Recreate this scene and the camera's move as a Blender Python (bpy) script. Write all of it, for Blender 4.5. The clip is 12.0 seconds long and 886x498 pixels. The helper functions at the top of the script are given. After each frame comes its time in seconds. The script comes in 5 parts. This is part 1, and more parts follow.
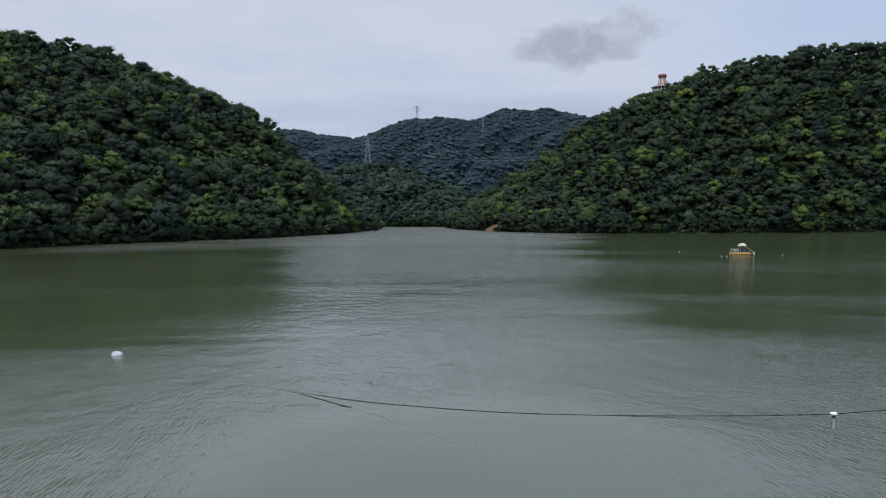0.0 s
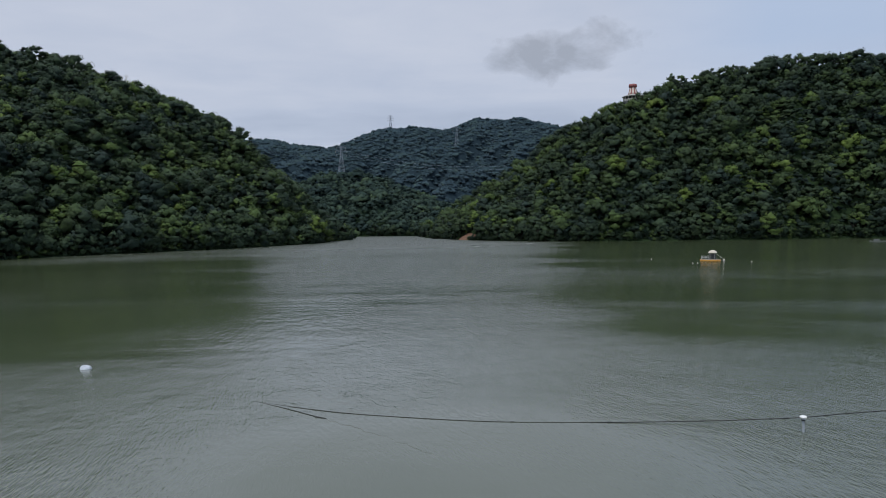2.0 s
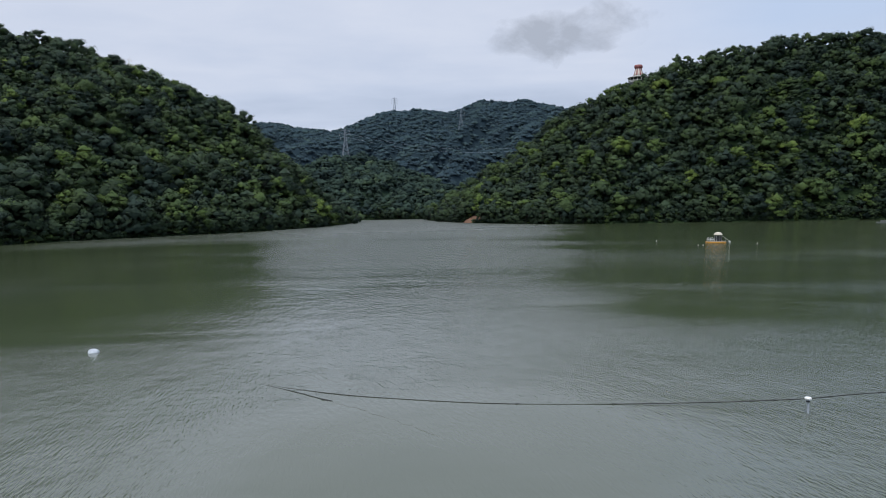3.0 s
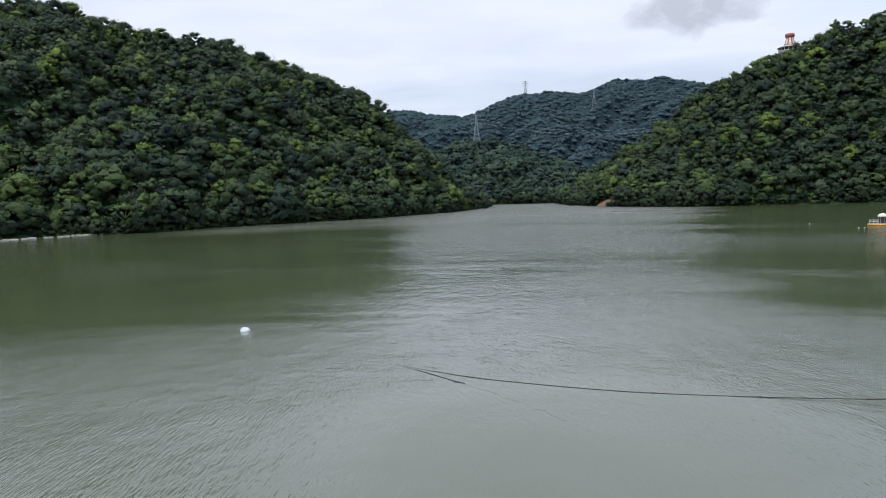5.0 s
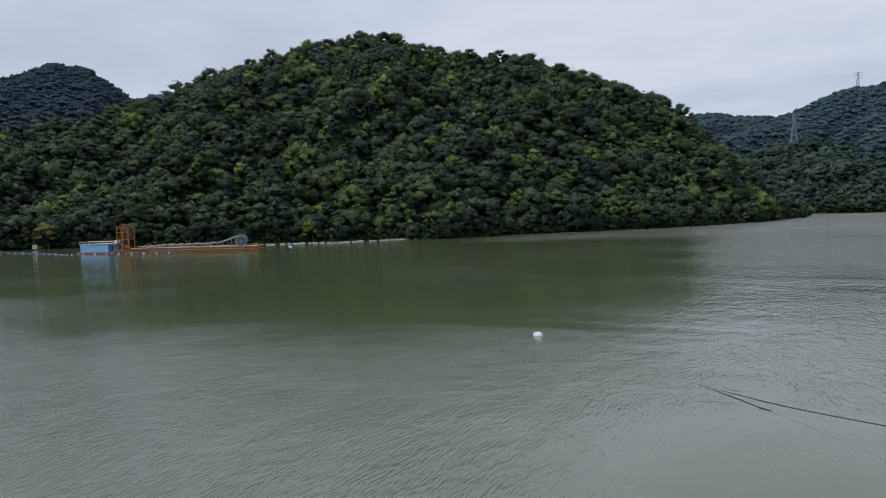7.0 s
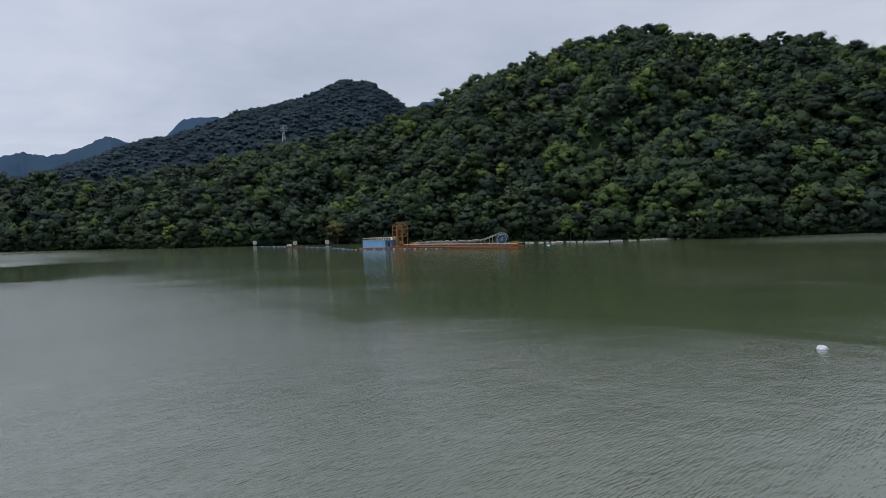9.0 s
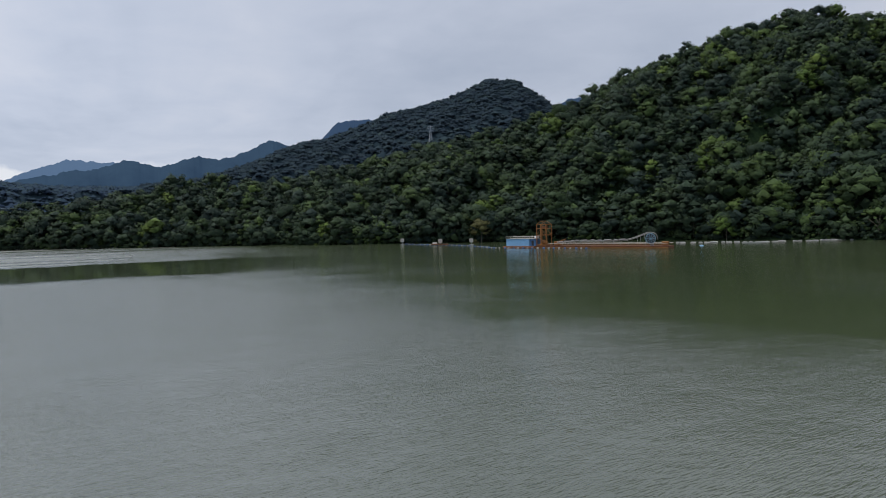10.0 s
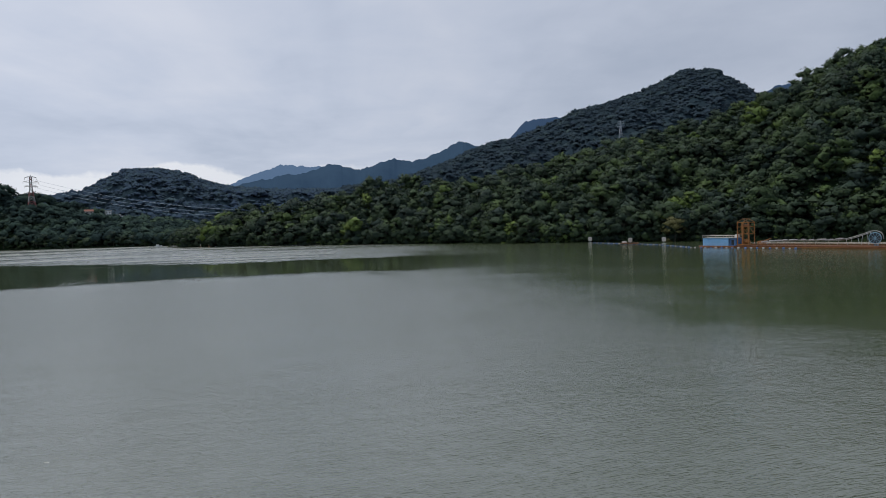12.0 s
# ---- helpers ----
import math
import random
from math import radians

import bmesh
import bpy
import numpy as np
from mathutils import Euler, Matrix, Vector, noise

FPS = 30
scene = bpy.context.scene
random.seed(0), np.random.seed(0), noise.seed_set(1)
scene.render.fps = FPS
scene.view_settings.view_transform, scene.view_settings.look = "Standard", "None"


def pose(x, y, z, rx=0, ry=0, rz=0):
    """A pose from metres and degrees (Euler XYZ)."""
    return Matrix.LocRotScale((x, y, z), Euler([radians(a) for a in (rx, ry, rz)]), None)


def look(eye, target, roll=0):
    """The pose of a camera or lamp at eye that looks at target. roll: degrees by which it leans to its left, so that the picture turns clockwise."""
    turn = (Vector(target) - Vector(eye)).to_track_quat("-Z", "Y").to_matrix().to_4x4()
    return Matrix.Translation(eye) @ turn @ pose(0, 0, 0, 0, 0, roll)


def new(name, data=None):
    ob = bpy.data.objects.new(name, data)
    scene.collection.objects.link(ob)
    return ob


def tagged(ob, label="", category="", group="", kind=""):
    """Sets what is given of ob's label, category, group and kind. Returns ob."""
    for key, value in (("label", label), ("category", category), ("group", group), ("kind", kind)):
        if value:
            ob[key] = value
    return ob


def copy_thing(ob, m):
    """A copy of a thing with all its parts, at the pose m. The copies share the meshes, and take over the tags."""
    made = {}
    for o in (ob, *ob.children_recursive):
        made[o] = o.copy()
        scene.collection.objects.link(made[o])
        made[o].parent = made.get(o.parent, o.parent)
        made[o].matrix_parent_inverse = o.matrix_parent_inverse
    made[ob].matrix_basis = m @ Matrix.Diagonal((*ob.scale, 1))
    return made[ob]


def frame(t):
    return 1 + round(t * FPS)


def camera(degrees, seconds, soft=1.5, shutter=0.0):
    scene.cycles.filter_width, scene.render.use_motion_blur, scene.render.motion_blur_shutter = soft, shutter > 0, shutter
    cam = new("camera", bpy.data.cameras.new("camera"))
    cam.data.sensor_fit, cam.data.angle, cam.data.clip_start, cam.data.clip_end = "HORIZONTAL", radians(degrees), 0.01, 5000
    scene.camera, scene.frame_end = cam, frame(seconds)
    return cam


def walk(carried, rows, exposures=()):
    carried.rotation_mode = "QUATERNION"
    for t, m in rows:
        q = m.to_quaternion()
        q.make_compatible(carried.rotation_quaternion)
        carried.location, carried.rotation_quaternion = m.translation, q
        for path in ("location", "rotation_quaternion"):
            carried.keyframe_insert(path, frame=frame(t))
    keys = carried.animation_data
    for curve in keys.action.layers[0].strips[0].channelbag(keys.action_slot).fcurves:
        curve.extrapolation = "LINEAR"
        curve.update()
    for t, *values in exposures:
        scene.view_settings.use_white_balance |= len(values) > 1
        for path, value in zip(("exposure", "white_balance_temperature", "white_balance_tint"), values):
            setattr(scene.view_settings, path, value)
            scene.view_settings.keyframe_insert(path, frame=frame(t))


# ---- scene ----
cam = camera(64.3, 12.0, soft=0.9, shutter=0.0)

PATH = [
    (0, pose(0, 0, 12, 87.25, 0.11, 0.00)),
    (0.5, pose(0, 0, 12, 87.49, 0.18, -1.57)),
    (1, pose(0, 0, 12, 87.72, 0.22, -1.80)),
    (1.5, pose(0, 0, 12, 87.93, 0.33, -1.97)),
    (2, pose(0, 0, 12, 87.98, 0.46, -2.09)),
    (2.5, pose(0, 0, 12, 87.41, 0.55, -2.13)),
    (4.5, pose(0, 0, 12, 85.29, 1.48, 4.50)),
    (5, pose(0, 0, 12, 85.56, 1.57, 8.88)),
    (5.5, pose(0, 0, 12, 85.91, 1.76, 14.81)),
    (6, pose(0, 0, 12, 86.28, 1.67, 20.37)),
    (6.5, pose(0, 0, 12, 86.63, 1.61, 26.86)),
    (7, pose(0, 0, 12, 86.88, 1.57, 32.47)),
    (9, pose(0, 0, 12, 87.37, 1.65, 53.23)),
    (9.5, pose(0, 0, 12, 87.47, 1.67, 59.12)),
    (10, pose(0, 0, 12, 87.58, 1.59, 64.88)),
    (10.5, pose(0, 0, 12, 87.62, 1.65, 69.75)),
    (11, pose(0, 0, 12, 87.71, 1.75, 72.24)),
    (11.5, pose(0, 0, 12, 87.86, 1.71, 76.18)),
    (12, pose(0, 0, 12, 87.90, 1.77, 79.98)),
]
walk(cam, PATH, exposures=[(0.0, 0.0, 6280, 10), (0.5, -0.04, 6280, 10), (1.0, -0.14, 6280, 10), (1.5, -0.15, 6280, 10), (2.0, -0.12, 6280, 10), (2.5, 0.02, 6280, 10), (2.7, 0.05, 6280, 10),
                           (4.3, 0.52, 6500, 10), (5.4, 0.50, 6500, 10), (6.3, 0.22, 6500, 10), (7.2, 0.10, 6500, 10), (8.8, -0.03, 6500, 10), (12.0, -0.18, 6500, 10)])

# ---- world, sun ----
SUN_EL, SUN_AZ = 68.0, 150.0      # degrees; azimuth to the left of ahead


def node_tools(tree):
    def node(kind, **values):
        n = tree.nodes.new(kind)
        for key, value in values.items():
            n.inputs[key.replace("_", " ")].default_value = value
        return n

    def wire(a, b):
        tree.links.new(a, b)

    def math_node(op, a, b=None, c=None, clamp=False):
        n = tree.nodes.new("ShaderNodeMath")
        n.operation, n.use_clamp = op, clamp
        for i, v in enumerate((a, b, c)):
            if v is None:
                continue
            if isinstance(v, (int, float)):
                n.inputs[i].default_value = v
            else:
                wire(v, n.inputs[i])
        return n.outputs[0]

    def ramp(fac, stops):
        n = tree.nodes.new("ShaderNodeValToRGB")
        e = n.color_ramp.elements
        while len(e) < len(stops):
            e.new(0.5)
        for el, (p, col) in zip(e, stops):
            el.position, el.color = p, (*col, 1)
        wire(fac, n.inputs[0])
        return n.outputs[0]

    def mix(fac, a, b, blend="MIX"):
        n = tree.nodes.new("ShaderNodeMix")
        n.data_type, n.blend_type = "RGBA", blend
        for slot, v in ((0, fac), (6, a), (7, b)):
            if isinstance(v, (int, float)):
                n.inputs[slot].default_value = v
            elif isinstance(v, tuple):
                n.inputs[slot].default_value = (*v, 1)
            else:
                wire(v, n.inputs[slot])
        return n.outputs[2]

    def noise_of(vec, scale, detail=3.0, rough=0.5, distort=0.0):
        n = tree.nodes.new("ShaderNodeTexNoise")
        n.inputs["Scale"].default_value, n.inputs["Detail"].default_value = scale, detail
        n.inputs["Roughness"].default_value, n.inputs["Distortion"].default_value = rough, distort
        if vec is not None:
            wire(vec, n.inputs["Vector"])
        return n.outputs["Fac"]

    def stretched(vec, sx, sy, sz, turn=0.0):
        n = tree.nodes.new("ShaderNodeMapping")
        n.inputs["Scale"].default_value = (sx, sy, sz)
        n.inputs["Rotation"].default_value = (0, 0, radians(turn))
        wire(vec, n.inputs["Vector"])
        return n.outputs[0]

    return node, wire, math_node, ramp, mix, noise_of, stretched


def build_world():
    world = bpy.data.worlds.new("overcast_sky")
    scene.world = world
    world.use_nodes = True
    tree = world.node_tree
    tree.nodes.clear()
    node, wire, m, ramp, mix, noise_of, stretched = node_tools(tree)
    out, back = node("ShaderNodeOutputWorld"), node("ShaderNodeBackground")
    wire(back.outputs[0], out.inputs[0])
    sky = node("ShaderNodeTexSky")
    sky.sky_type, sky.sun_disc = "NISHITA", False
    sky.sun_elevation, sky.sun_rotation = radians(SUN_EL), radians(-SUN_AZ)
    vec = node("ShaderNodeTexCoord").outputs["Generated"]
    sep = node("ShaderNodeSeparateXYZ")
    wire(vec, sep.inputs[0])
    x, y, z = sep.outputs
    el = m("MULTIPLY", m("ARCSINE", z), 57.2958)
    az = m("MULTIPLY", m("ARCTAN2", m("MULTIPLY", x, -1.0), y), 57.2958)
    # cloud deck seen as a flat layer overhead
    deep = m("ADD", m("MAXIMUM", z, 0.0), 0.10)
    comb = node("ShaderNodeCombineXYZ")
    wire(m("DIVIDE", x, deep), comb.inputs[0])
    wire(m("DIVIDE", y, deep), comb.inputs[1])
    deck = comb.outputs[0]
    big = noise_of(stretched(deck, 0.45, 1.0, 1, 70), 0.7, 6.0, 0.5, 0.5)
    fine = noise_of(deck, 2.6, 5.0, 0.55, 0.3)
    tone = m("ADD", m("MULTIPLY", big, 0.8), m("MULTIPLY", fine, 0.2))
    cloud = ramp(tone, [(0.30, (0.415, 0.475, 0.595)), (0.47, (0.53, 0.585, 0.705)), (0.60, (0.615, 0.655, 0.755)), (0.72, (0.68, 0.71, 0.785))])
    # dark ragged cloud over the valley's far side
    rag = noise_of(stretched(vec, 1, 1, 1.5), 13.0, 6.0, 0.6, 0.3)
    da = m("DIVIDE", m("SUBTRACT", az, -12.0), 6.6)
    de = m("DIVIDE", m("SUBTRACT", m("ADD", el, m("MULTIPLY", m("ADD", az, 11.6), 0.12)), 13.2), 2.1)
    blob = m("SUBTRACT", 1.0, m("ADD", m("MULTIPLY", da, da), m("MULTIPLY", de, de)))
    blob = m("MULTIPLY", m("ADD", blob, m("MULTIPLY", m("SUBTRACT", rag, 0.5), 4.6)), 0.9, clamp=True)
    cloud = mix(m("MULTIPLY", blob, 0.75), cloud, (0.35, 0.375, 0.43))
    # white cloud banks low over the distant ranges
    bank = noise_of(stretched(vec, 1, 1, 1.2), 9.0, 5.0, 0.55)
    top = m("ADD", 2.3, m("MULTIPLY", bank, 4.8))
    low = m("MULTIPLY", m("SUBTRACT", top, el), 3.0, clamp=True)
    wide = m("SUBTRACT", 1.0, m("DIVIDE", m("ABSOLUTE", m("SUBTRACT", az, 101.0)), 18.0), clamp=True)
    wide = m("MULTIPLY", wide, 2.0, clamp=True)
    cloud = mix(m("MULTIPLY", m("MULTIPLY", low, wide), 0.85), cloud, (0.78, 0.80, 0.85))
    gap = m("MULTIPLY", m("DIVIDE", m("SUBTRACT", -15.0, az), 12.0, clamp=True), m("DIVIDE", m("SUBTRACT", el, 7.0), 6.0, clamp=True))
    cloud = mix(m("MULTIPLY", gap, m("ADD", 0.35, m("MULTIPLY", big, 0.6))), cloud, (0.45, 0.565, 0.76))
    glow = m("MAXIMUM", m("COSINE", m("DIVIDE", m("SUBTRACT", az, SUN_AZ), 57.2958)), 0.0)
    glow = m("ADD", 1.0, m("MULTIPLY", glow, 0.24))
    lit = node("ShaderNodeVectorMath")
    lit.operation = "SCALE"
    wire(cloud, lit.inputs[0])
    wire(glow, lit.inputs["Scale"])
    cloud = lit.outputs[0]
    clear = node("ShaderNodeVectorMath")
    clear.operation = "SCALE"
    clear.inputs["Scale"].default_value = 0.1
    wire(sky.outputs[0], clear.inputs[0])
    wire(mix(0.94, clear.outputs[0], cloud), back.inputs["Color"])
    back.inputs["Strength"].default_value = 1.0


build_world()
sun = new("sun", bpy.data.lights.new("sun", "SUN"))
sun.data.energy, sun.data.angle, sun.data.color = 2.6, radians(14), (1.0, 0.96, 0.90)
sa, se = radians(SUN_AZ), radians(SUN_EL)
sun.matrix_world = look((-math.sin(sa) * math.cos(se) * 100, math.cos(sa) * math.cos(se) * 100, math.sin(se) * 100), (0, 0, 0))


# ---- materials ----
def material(name, base, rough=0.6, metal=0.0, spec=0.4, vary=0.25, scale=2.0, bump=0.0, grain=12.0):
    """A weathered surface: base colour with stains at two scales and fine relief."""
    mat = bpy.data.materials.new(name)
    mat.use_nodes = True
    tree = mat.node_tree
    node, wire, m, ramp, mix, noise_of, stretched = node_tools(tree)
    b = tree.nodes["Principled BSDF"]
    vec = node("ShaderNodeTexCoord").outputs["Object"]
    stain, fine = noise_of(vec, scale, 4.0, 0.6), noise_of(vec, grain * scale, 3.0, 0.6)
    both = m("ADD", m("MULTIPLY", stain, 0.7), m("MULTIPLY", fine, 0.3))
    dark = tuple(c * (1 - vary) for c in base)
    lite = tuple(min(1.0, c * (1 + vary)) for c in base)
    wire(ramp(both, [(0.3, dark), (0.5, base), (0.7, lite)]), b.inputs["Base Color"])
    b.inputs["Roughness"].default_value, b.inputs["Metallic"].default_value = rough, metal
    b.inputs["Specular IOR Level"].default_value = spec
    if bump:
        bn = node("ShaderNodeBump", Strength=0.6, Distance=bump)
        wire(fine, bn.inputs["Height"])
        wire(bn.outputs[0], b.inputs["Normal"])
    return mat


def foliage_material(name, stops, gloss=0.08, relief=0.5, clump=0.9):
    """Leaves: each clump takes its tint from the stored 'tone', with speckle of its own."""
    mat = bpy.data.materials.new(name)
    mat.use_nodes = True
    tree = mat.node_tree
    node, wire, m, ramp, mix, noise_of, stretched = node_tools(tree)
    b = tree.nodes["Principled BSDF"]
    at = node("ShaderNodeAttribute")
    at.attribute_name = "tone"
    vec = node("ShaderNodeTexCoord").outputs["Object"]
    stand = noise_of(vec, 0.035, 3.0, 0.55)
    speck = noise_of(vec, 1.4, 2.0, 0.6)
    own = node("ShaderNodeObjectInfo").outputs["Random"]
    t = m("ADD", at.outputs["Fac"], m("MULTIPLY", m("SUBTRACT", stand, 0.5), 0.8))
    t = m("ADD", t, m("MULTIPLY", m("SUBTRACT", speck, 0.5), 0.25))
    t = m("ADD", t, m("MULTIPLY", m("SUBTRACT", own, 0.5), 0.18))
    olive = m("MULTIPLY", m("SUBTRACT", noise_of(vec, 0.075, 2.0, 0.5), 0.56), 4.0, clamp=True)
    wire(mix(m("MULTIPLY", olive, 0.35), ramp(t, stops), ramp(t, [(p, (c[0] * 1.25, c[1] * 0.92, c[2] * 0.9)) for p, c in stops])), b.inputs["Base Color"])
    b.inputs["Roughness"].default_value = 0.55
    b.inputs["Specular IOR Level"].default_value = gloss
    # leaf clumps in relief, at two sizes
    tufts = m("ADD", m("MULTIPLY", noise_of(vec, clump, 3.0, 0.65), 1.0), m("MULTIPLY", noise_of(vec, clump * 3.1, 2.0, 0.6), 0.4))
    bn = node("ShaderNodeBump", Strength=1.0, Distance=relief)
    wire(tufts, bn.inputs["Height"])
    wire(bn.outputs[0], b.inputs["Normal"])
    return mat


def water_material():
    mat = bpy.data.materials.new("lake_water")
    mat.use_nodes = True
    tree = mat.node_tree
    node, wire, m, ramp, mix, noise_of, stretched = node_tools(tree)
    b = tree.nodes["Principled BSDF"]
    vec = node("ShaderNodeTexCoord").outputs["Object"]
    silt = noise_of(stretched(vec, 1, 1.6, 1), 0.012, 4.0, 0.55, 0.8)
    b.inputs["Specular IOR Level"].default_value = 0.5
    # the wind comes down the valley and reaches the near water; the coves under the hills lie calm
    sep = node("ShaderNodeSeparateXYZ")
    wire(vec, sep.inputs[0])
    x, y = sep.outputs[0], sep.outputs[1]
    dist = m("SQRT", m("ADD", m("MULTIPLY", x, x), m("MULTIPLY", y, y)))
    turn = m("ARCTAN2", m("MULTIPLY", x, -1.0), y)
    lanes = node("ShaderNodeCombineXYZ")
    wire(m("MULTIPLY", m("LOGARITHM", m("ADD", dist, 1.0), 2.718), 6.0), lanes.inputs[0])
    wire(m("MULTIPLY", turn, 2.2), lanes.inputs[1])
    streak = noise_of(lanes.outputs[0], 1.0, 4.0, 0.55, 0.4)
    patch = noise_of(stretched(vec, 0.8, 1.8, 1, -18), 0.02, 4.0, 0.5, 1.0)
    wind = m("ADD", m("MULTIPLY", m("SUBTRACT", streak, 0.40), 2.4), m("MULTIPLY", m("SUBTRACT", patch, 0.5), 1.2), clamp=True)
    arm = m("MULTIPLY", m("SUBTRACT", turn, 1.15), 3.0, clamp=True)
    line = m("MAXIMUM", m("MINIMUM", m("MAXIMUM", m("SUBTRACT", 122.0, m("MULTIPLY", turn, 130.0)), 78.0), m("MAXIMUM", m("ADD", 150.0, m("MULTIPLY", turn, 200.0)), 80.0)), m("MINIMUM", 196.0, m("ADD", 88.0, m("MULTIPLY", m("SUBTRACT", turn, 1.03), 210.0))))
    near = m("ADD", m("DIVIDE", m("SUBTRACT", line, dist), 36.0), m("MULTIPLY", m("SUBTRACT", patch, 0.5), 1.6), clamp=True)
    wind = m("ADD", m("MULTIPLY", wind, 0.24), m("ADD", 0.12, m("MULTIPLY", near, m("SUBTRACT", 0.56, m("MULTIPLY", arm, 0.12)))))
    # open reaches: the valley and the long arm, where gusts lie in lanes
    lean = m("ADD", turn, m("MULTIPLY", m("SUBTRACT", patch, 0.5), 0.22))
    valley = m("MULTIPLY", m("DIVIDE", m("ADD", lean, 0.22), 0.13, clamp=True), m("DIVIDE", m("SUBTRACT", 0.240, turn), 0.07, clamp=True))
    beyond = m("MULTIPLY", m("DIVIDE", m("SUBTRACT", lean, 1.38), 0.30, clamp=True), m("DIVIDE", m("SUBTRACT", dist, 250.0), 30.0, clamp=True))
    reach = m("MULTIPLY", m("ADD", valley, beyond, clamp=True), m("DIVIDE", m("SUBTRACT", dist, 90.0), 90.0, clamp=True))
    fine_lane = noise_of(stretched(lanes.outputs[0], 2.6, 0.8, 1), 1.0, 3.0, 0.5, 0.3)
    gust = m("MULTIPLY", m("SUBTRACT", m("ADD", m("MULTIPLY", streak, m("SUBTRACT", 1.0, arm)), m("MULTIPLY", fine_lane, arm)), 0.42), 6.0, clamp=True)
    wind = m("ADD", wind, m("MULTIPLY", reach, m("ADD", m("SUBTRACT", 0.5, m("MULTIPLY", arm, 0.35)), m("MULTIPLY", gust, m("ADD", 0.35, m("MULTIPLY", arm, 1.0))))))
    wind = m("ADD", wind, m("MULTIPLY", m("MULTIPLY", valley, m("DIVIDE", m("SUBTRACT", dist, 270.0), 160.0, clamp=True)), 2.6))
    wind = m("ADD", wind, m("MULTIPLY", m("MULTIPLY", arm, m("DIVIDE", m("SUBTRACT", dist, 260.0), 120.0, clamp=True)), 0.15))
    # the breeze that curls round the foot of the wooded hill
    foot = m("MULTIPLY", m("DIVIDE", m("SUBTRACT", dist, 250.0), 45.0, clamp=True), m("MULTIPLY", m("DIVIDE", m("SUBTRACT", turn, 0.14), 0.1, clamp=True), m("DIVIDE", m("SUBTRACT", 0.60, turn), 0.12, clamp=True)))
    wind = m("ADD", wind, m("MULTIPLY", foot, m("ADD", 0.26, m("MULTIPLY", gust, 0.6))))
    # sheltered water in front of the barge
    cove = m("MULTIPLY", m("DIVIDE", m("SUBTRACT", dist, line), 25.0, clamp=True), m("MULTIPLY", m("DIVIDE", m("SUBTRACT", turn, 0.60), 0.2, clamp=True), m("SUBTRACT", 1.0, m("MULTIPLY", m("SUBTRACT", turn, 1.30), 6.0, clamp=True))))
    wind = m("MULTIPLY", wind, m("SUBTRACT", 1.0, m("MULTIPLY", cove, 0.62)))
    wind = m("MULTIPLY", wind, m("SUBTRACT", 1.0, m("MULTIPLY", beyond, m("MULTIPLY", m("SUBTRACT", 1.0, gust), 0.8))))
    # a calm slick lying across the mouth of the arm
    shift = m("ADD", dist, m("MULTIPLY", m("SUBTRACT", patch, 0.5), 22.0))
    upper = m("ADD", 277.0, m("MULTIPLY", m("MAXIMUM", m("SUBTRACT", turn, 1.72), 0.0), 280.0))
    slick = m("MULTIPLY", m("DIVIDE", m("SUBTRACT", shift, 181.0), 10.0, clamp=True), m("DIVIDE", m("SUBTRACT", upper, shift), 16.0, clamp=True))
    slick = m("MULTIPLY", slick, m("MULTIPLY", m("SUBTRACT", turn, 1.28), 5.0, clamp=True))
    wind = m("MULTIPLY", wind, m("SUBTRACT", 1.0, m("MULTIPLY", slick, 0.94)))
    # the still water about the cable's near end
    cx, cy = m("DIVIDE", m("SUBTRACT", x, 2.0), 15.0), m("DIVIDE", m("SUBTRACT", y, 33.0), 11.0)
    still = m("SUBTRACT", 1.35, m("ADD", m("ADD", m("MULTIPLY", cx, cx), m("MULTIPLY", cy, cy)), m("MULTIPLY", m("SUBTRACT", patch, 0.5), 2.0)), clamp=True)
    wind = m("MULTIPLY", wind, m("SUBTRACT", 1.0, m("MULTIPLY", still, 0.75)))
    # long crests run along the valley's line in trains that come and go
    along, askew = stretched(vec, 1, 1, 1, -8), stretched(vec, 1, 1, 1, -24)
    small = noise_of(stretched(along, 6.4, 1.2, 1), 1.0, 2.0, 0.45, 0.25)
    cross = noise_of(stretched(askew, 4.2, 1.0, 1), 1.0, 2.0, 0.5, 0.25)
    tiny = noise_of(stretched(along, 10.5, 3.0, 1), 1.0, 2.0, 0.5, 0.3)
    chop = noise_of(stretched(askew, 1.7, 0.7, 1), 1.0, 2.0, 0.5, 0.3)
    swell = noise_of(stretched(along, 0.42, 0.24, 1), 1.0, 2.0, 0.5, 0.2)
    down = noise_of(stretched(along, 2.0, 0.55, 1), 1.0, 2.0, 0.6, 0.2)
    over = noise_of(stretched(along, 0.50, 1.6, 1), 1.0, 2.0, 0.6, 0.2)
    gleam = m("MULTIPLY", m("ADD", m("MULTIPLY", down, m("SUBTRACT", 1.0, arm)), m("MULTIPLY", over, arm)), m("DIVIDE", m("SUBTRACT", dist, 60.0), 70.0, clamp=True))
    train = m("ADD", 0.55, m("MULTIPLY", noise_of(stretched(along, 0.30, 0.12, 1), 1.0, 2.0, 0.5, 0.5), 0.9))
    h = m("ADD", m("MULTIPLY", m("ADD", m("ADD", m("MULTIPLY", small, 0.086), m("MULTIPLY", tiny, 0.012)), m("MULTIPLY", cross, 0.052)), train), m("ADD", m("ADD", m("MULTIPLY", swell, 0.13), m("MULTIPLY", chop, 0.048)), m("MULTIPLY", gleam, 0.62)))
    bn = node("ShaderNodeBump", Strength=1.0, Distance=1.0)
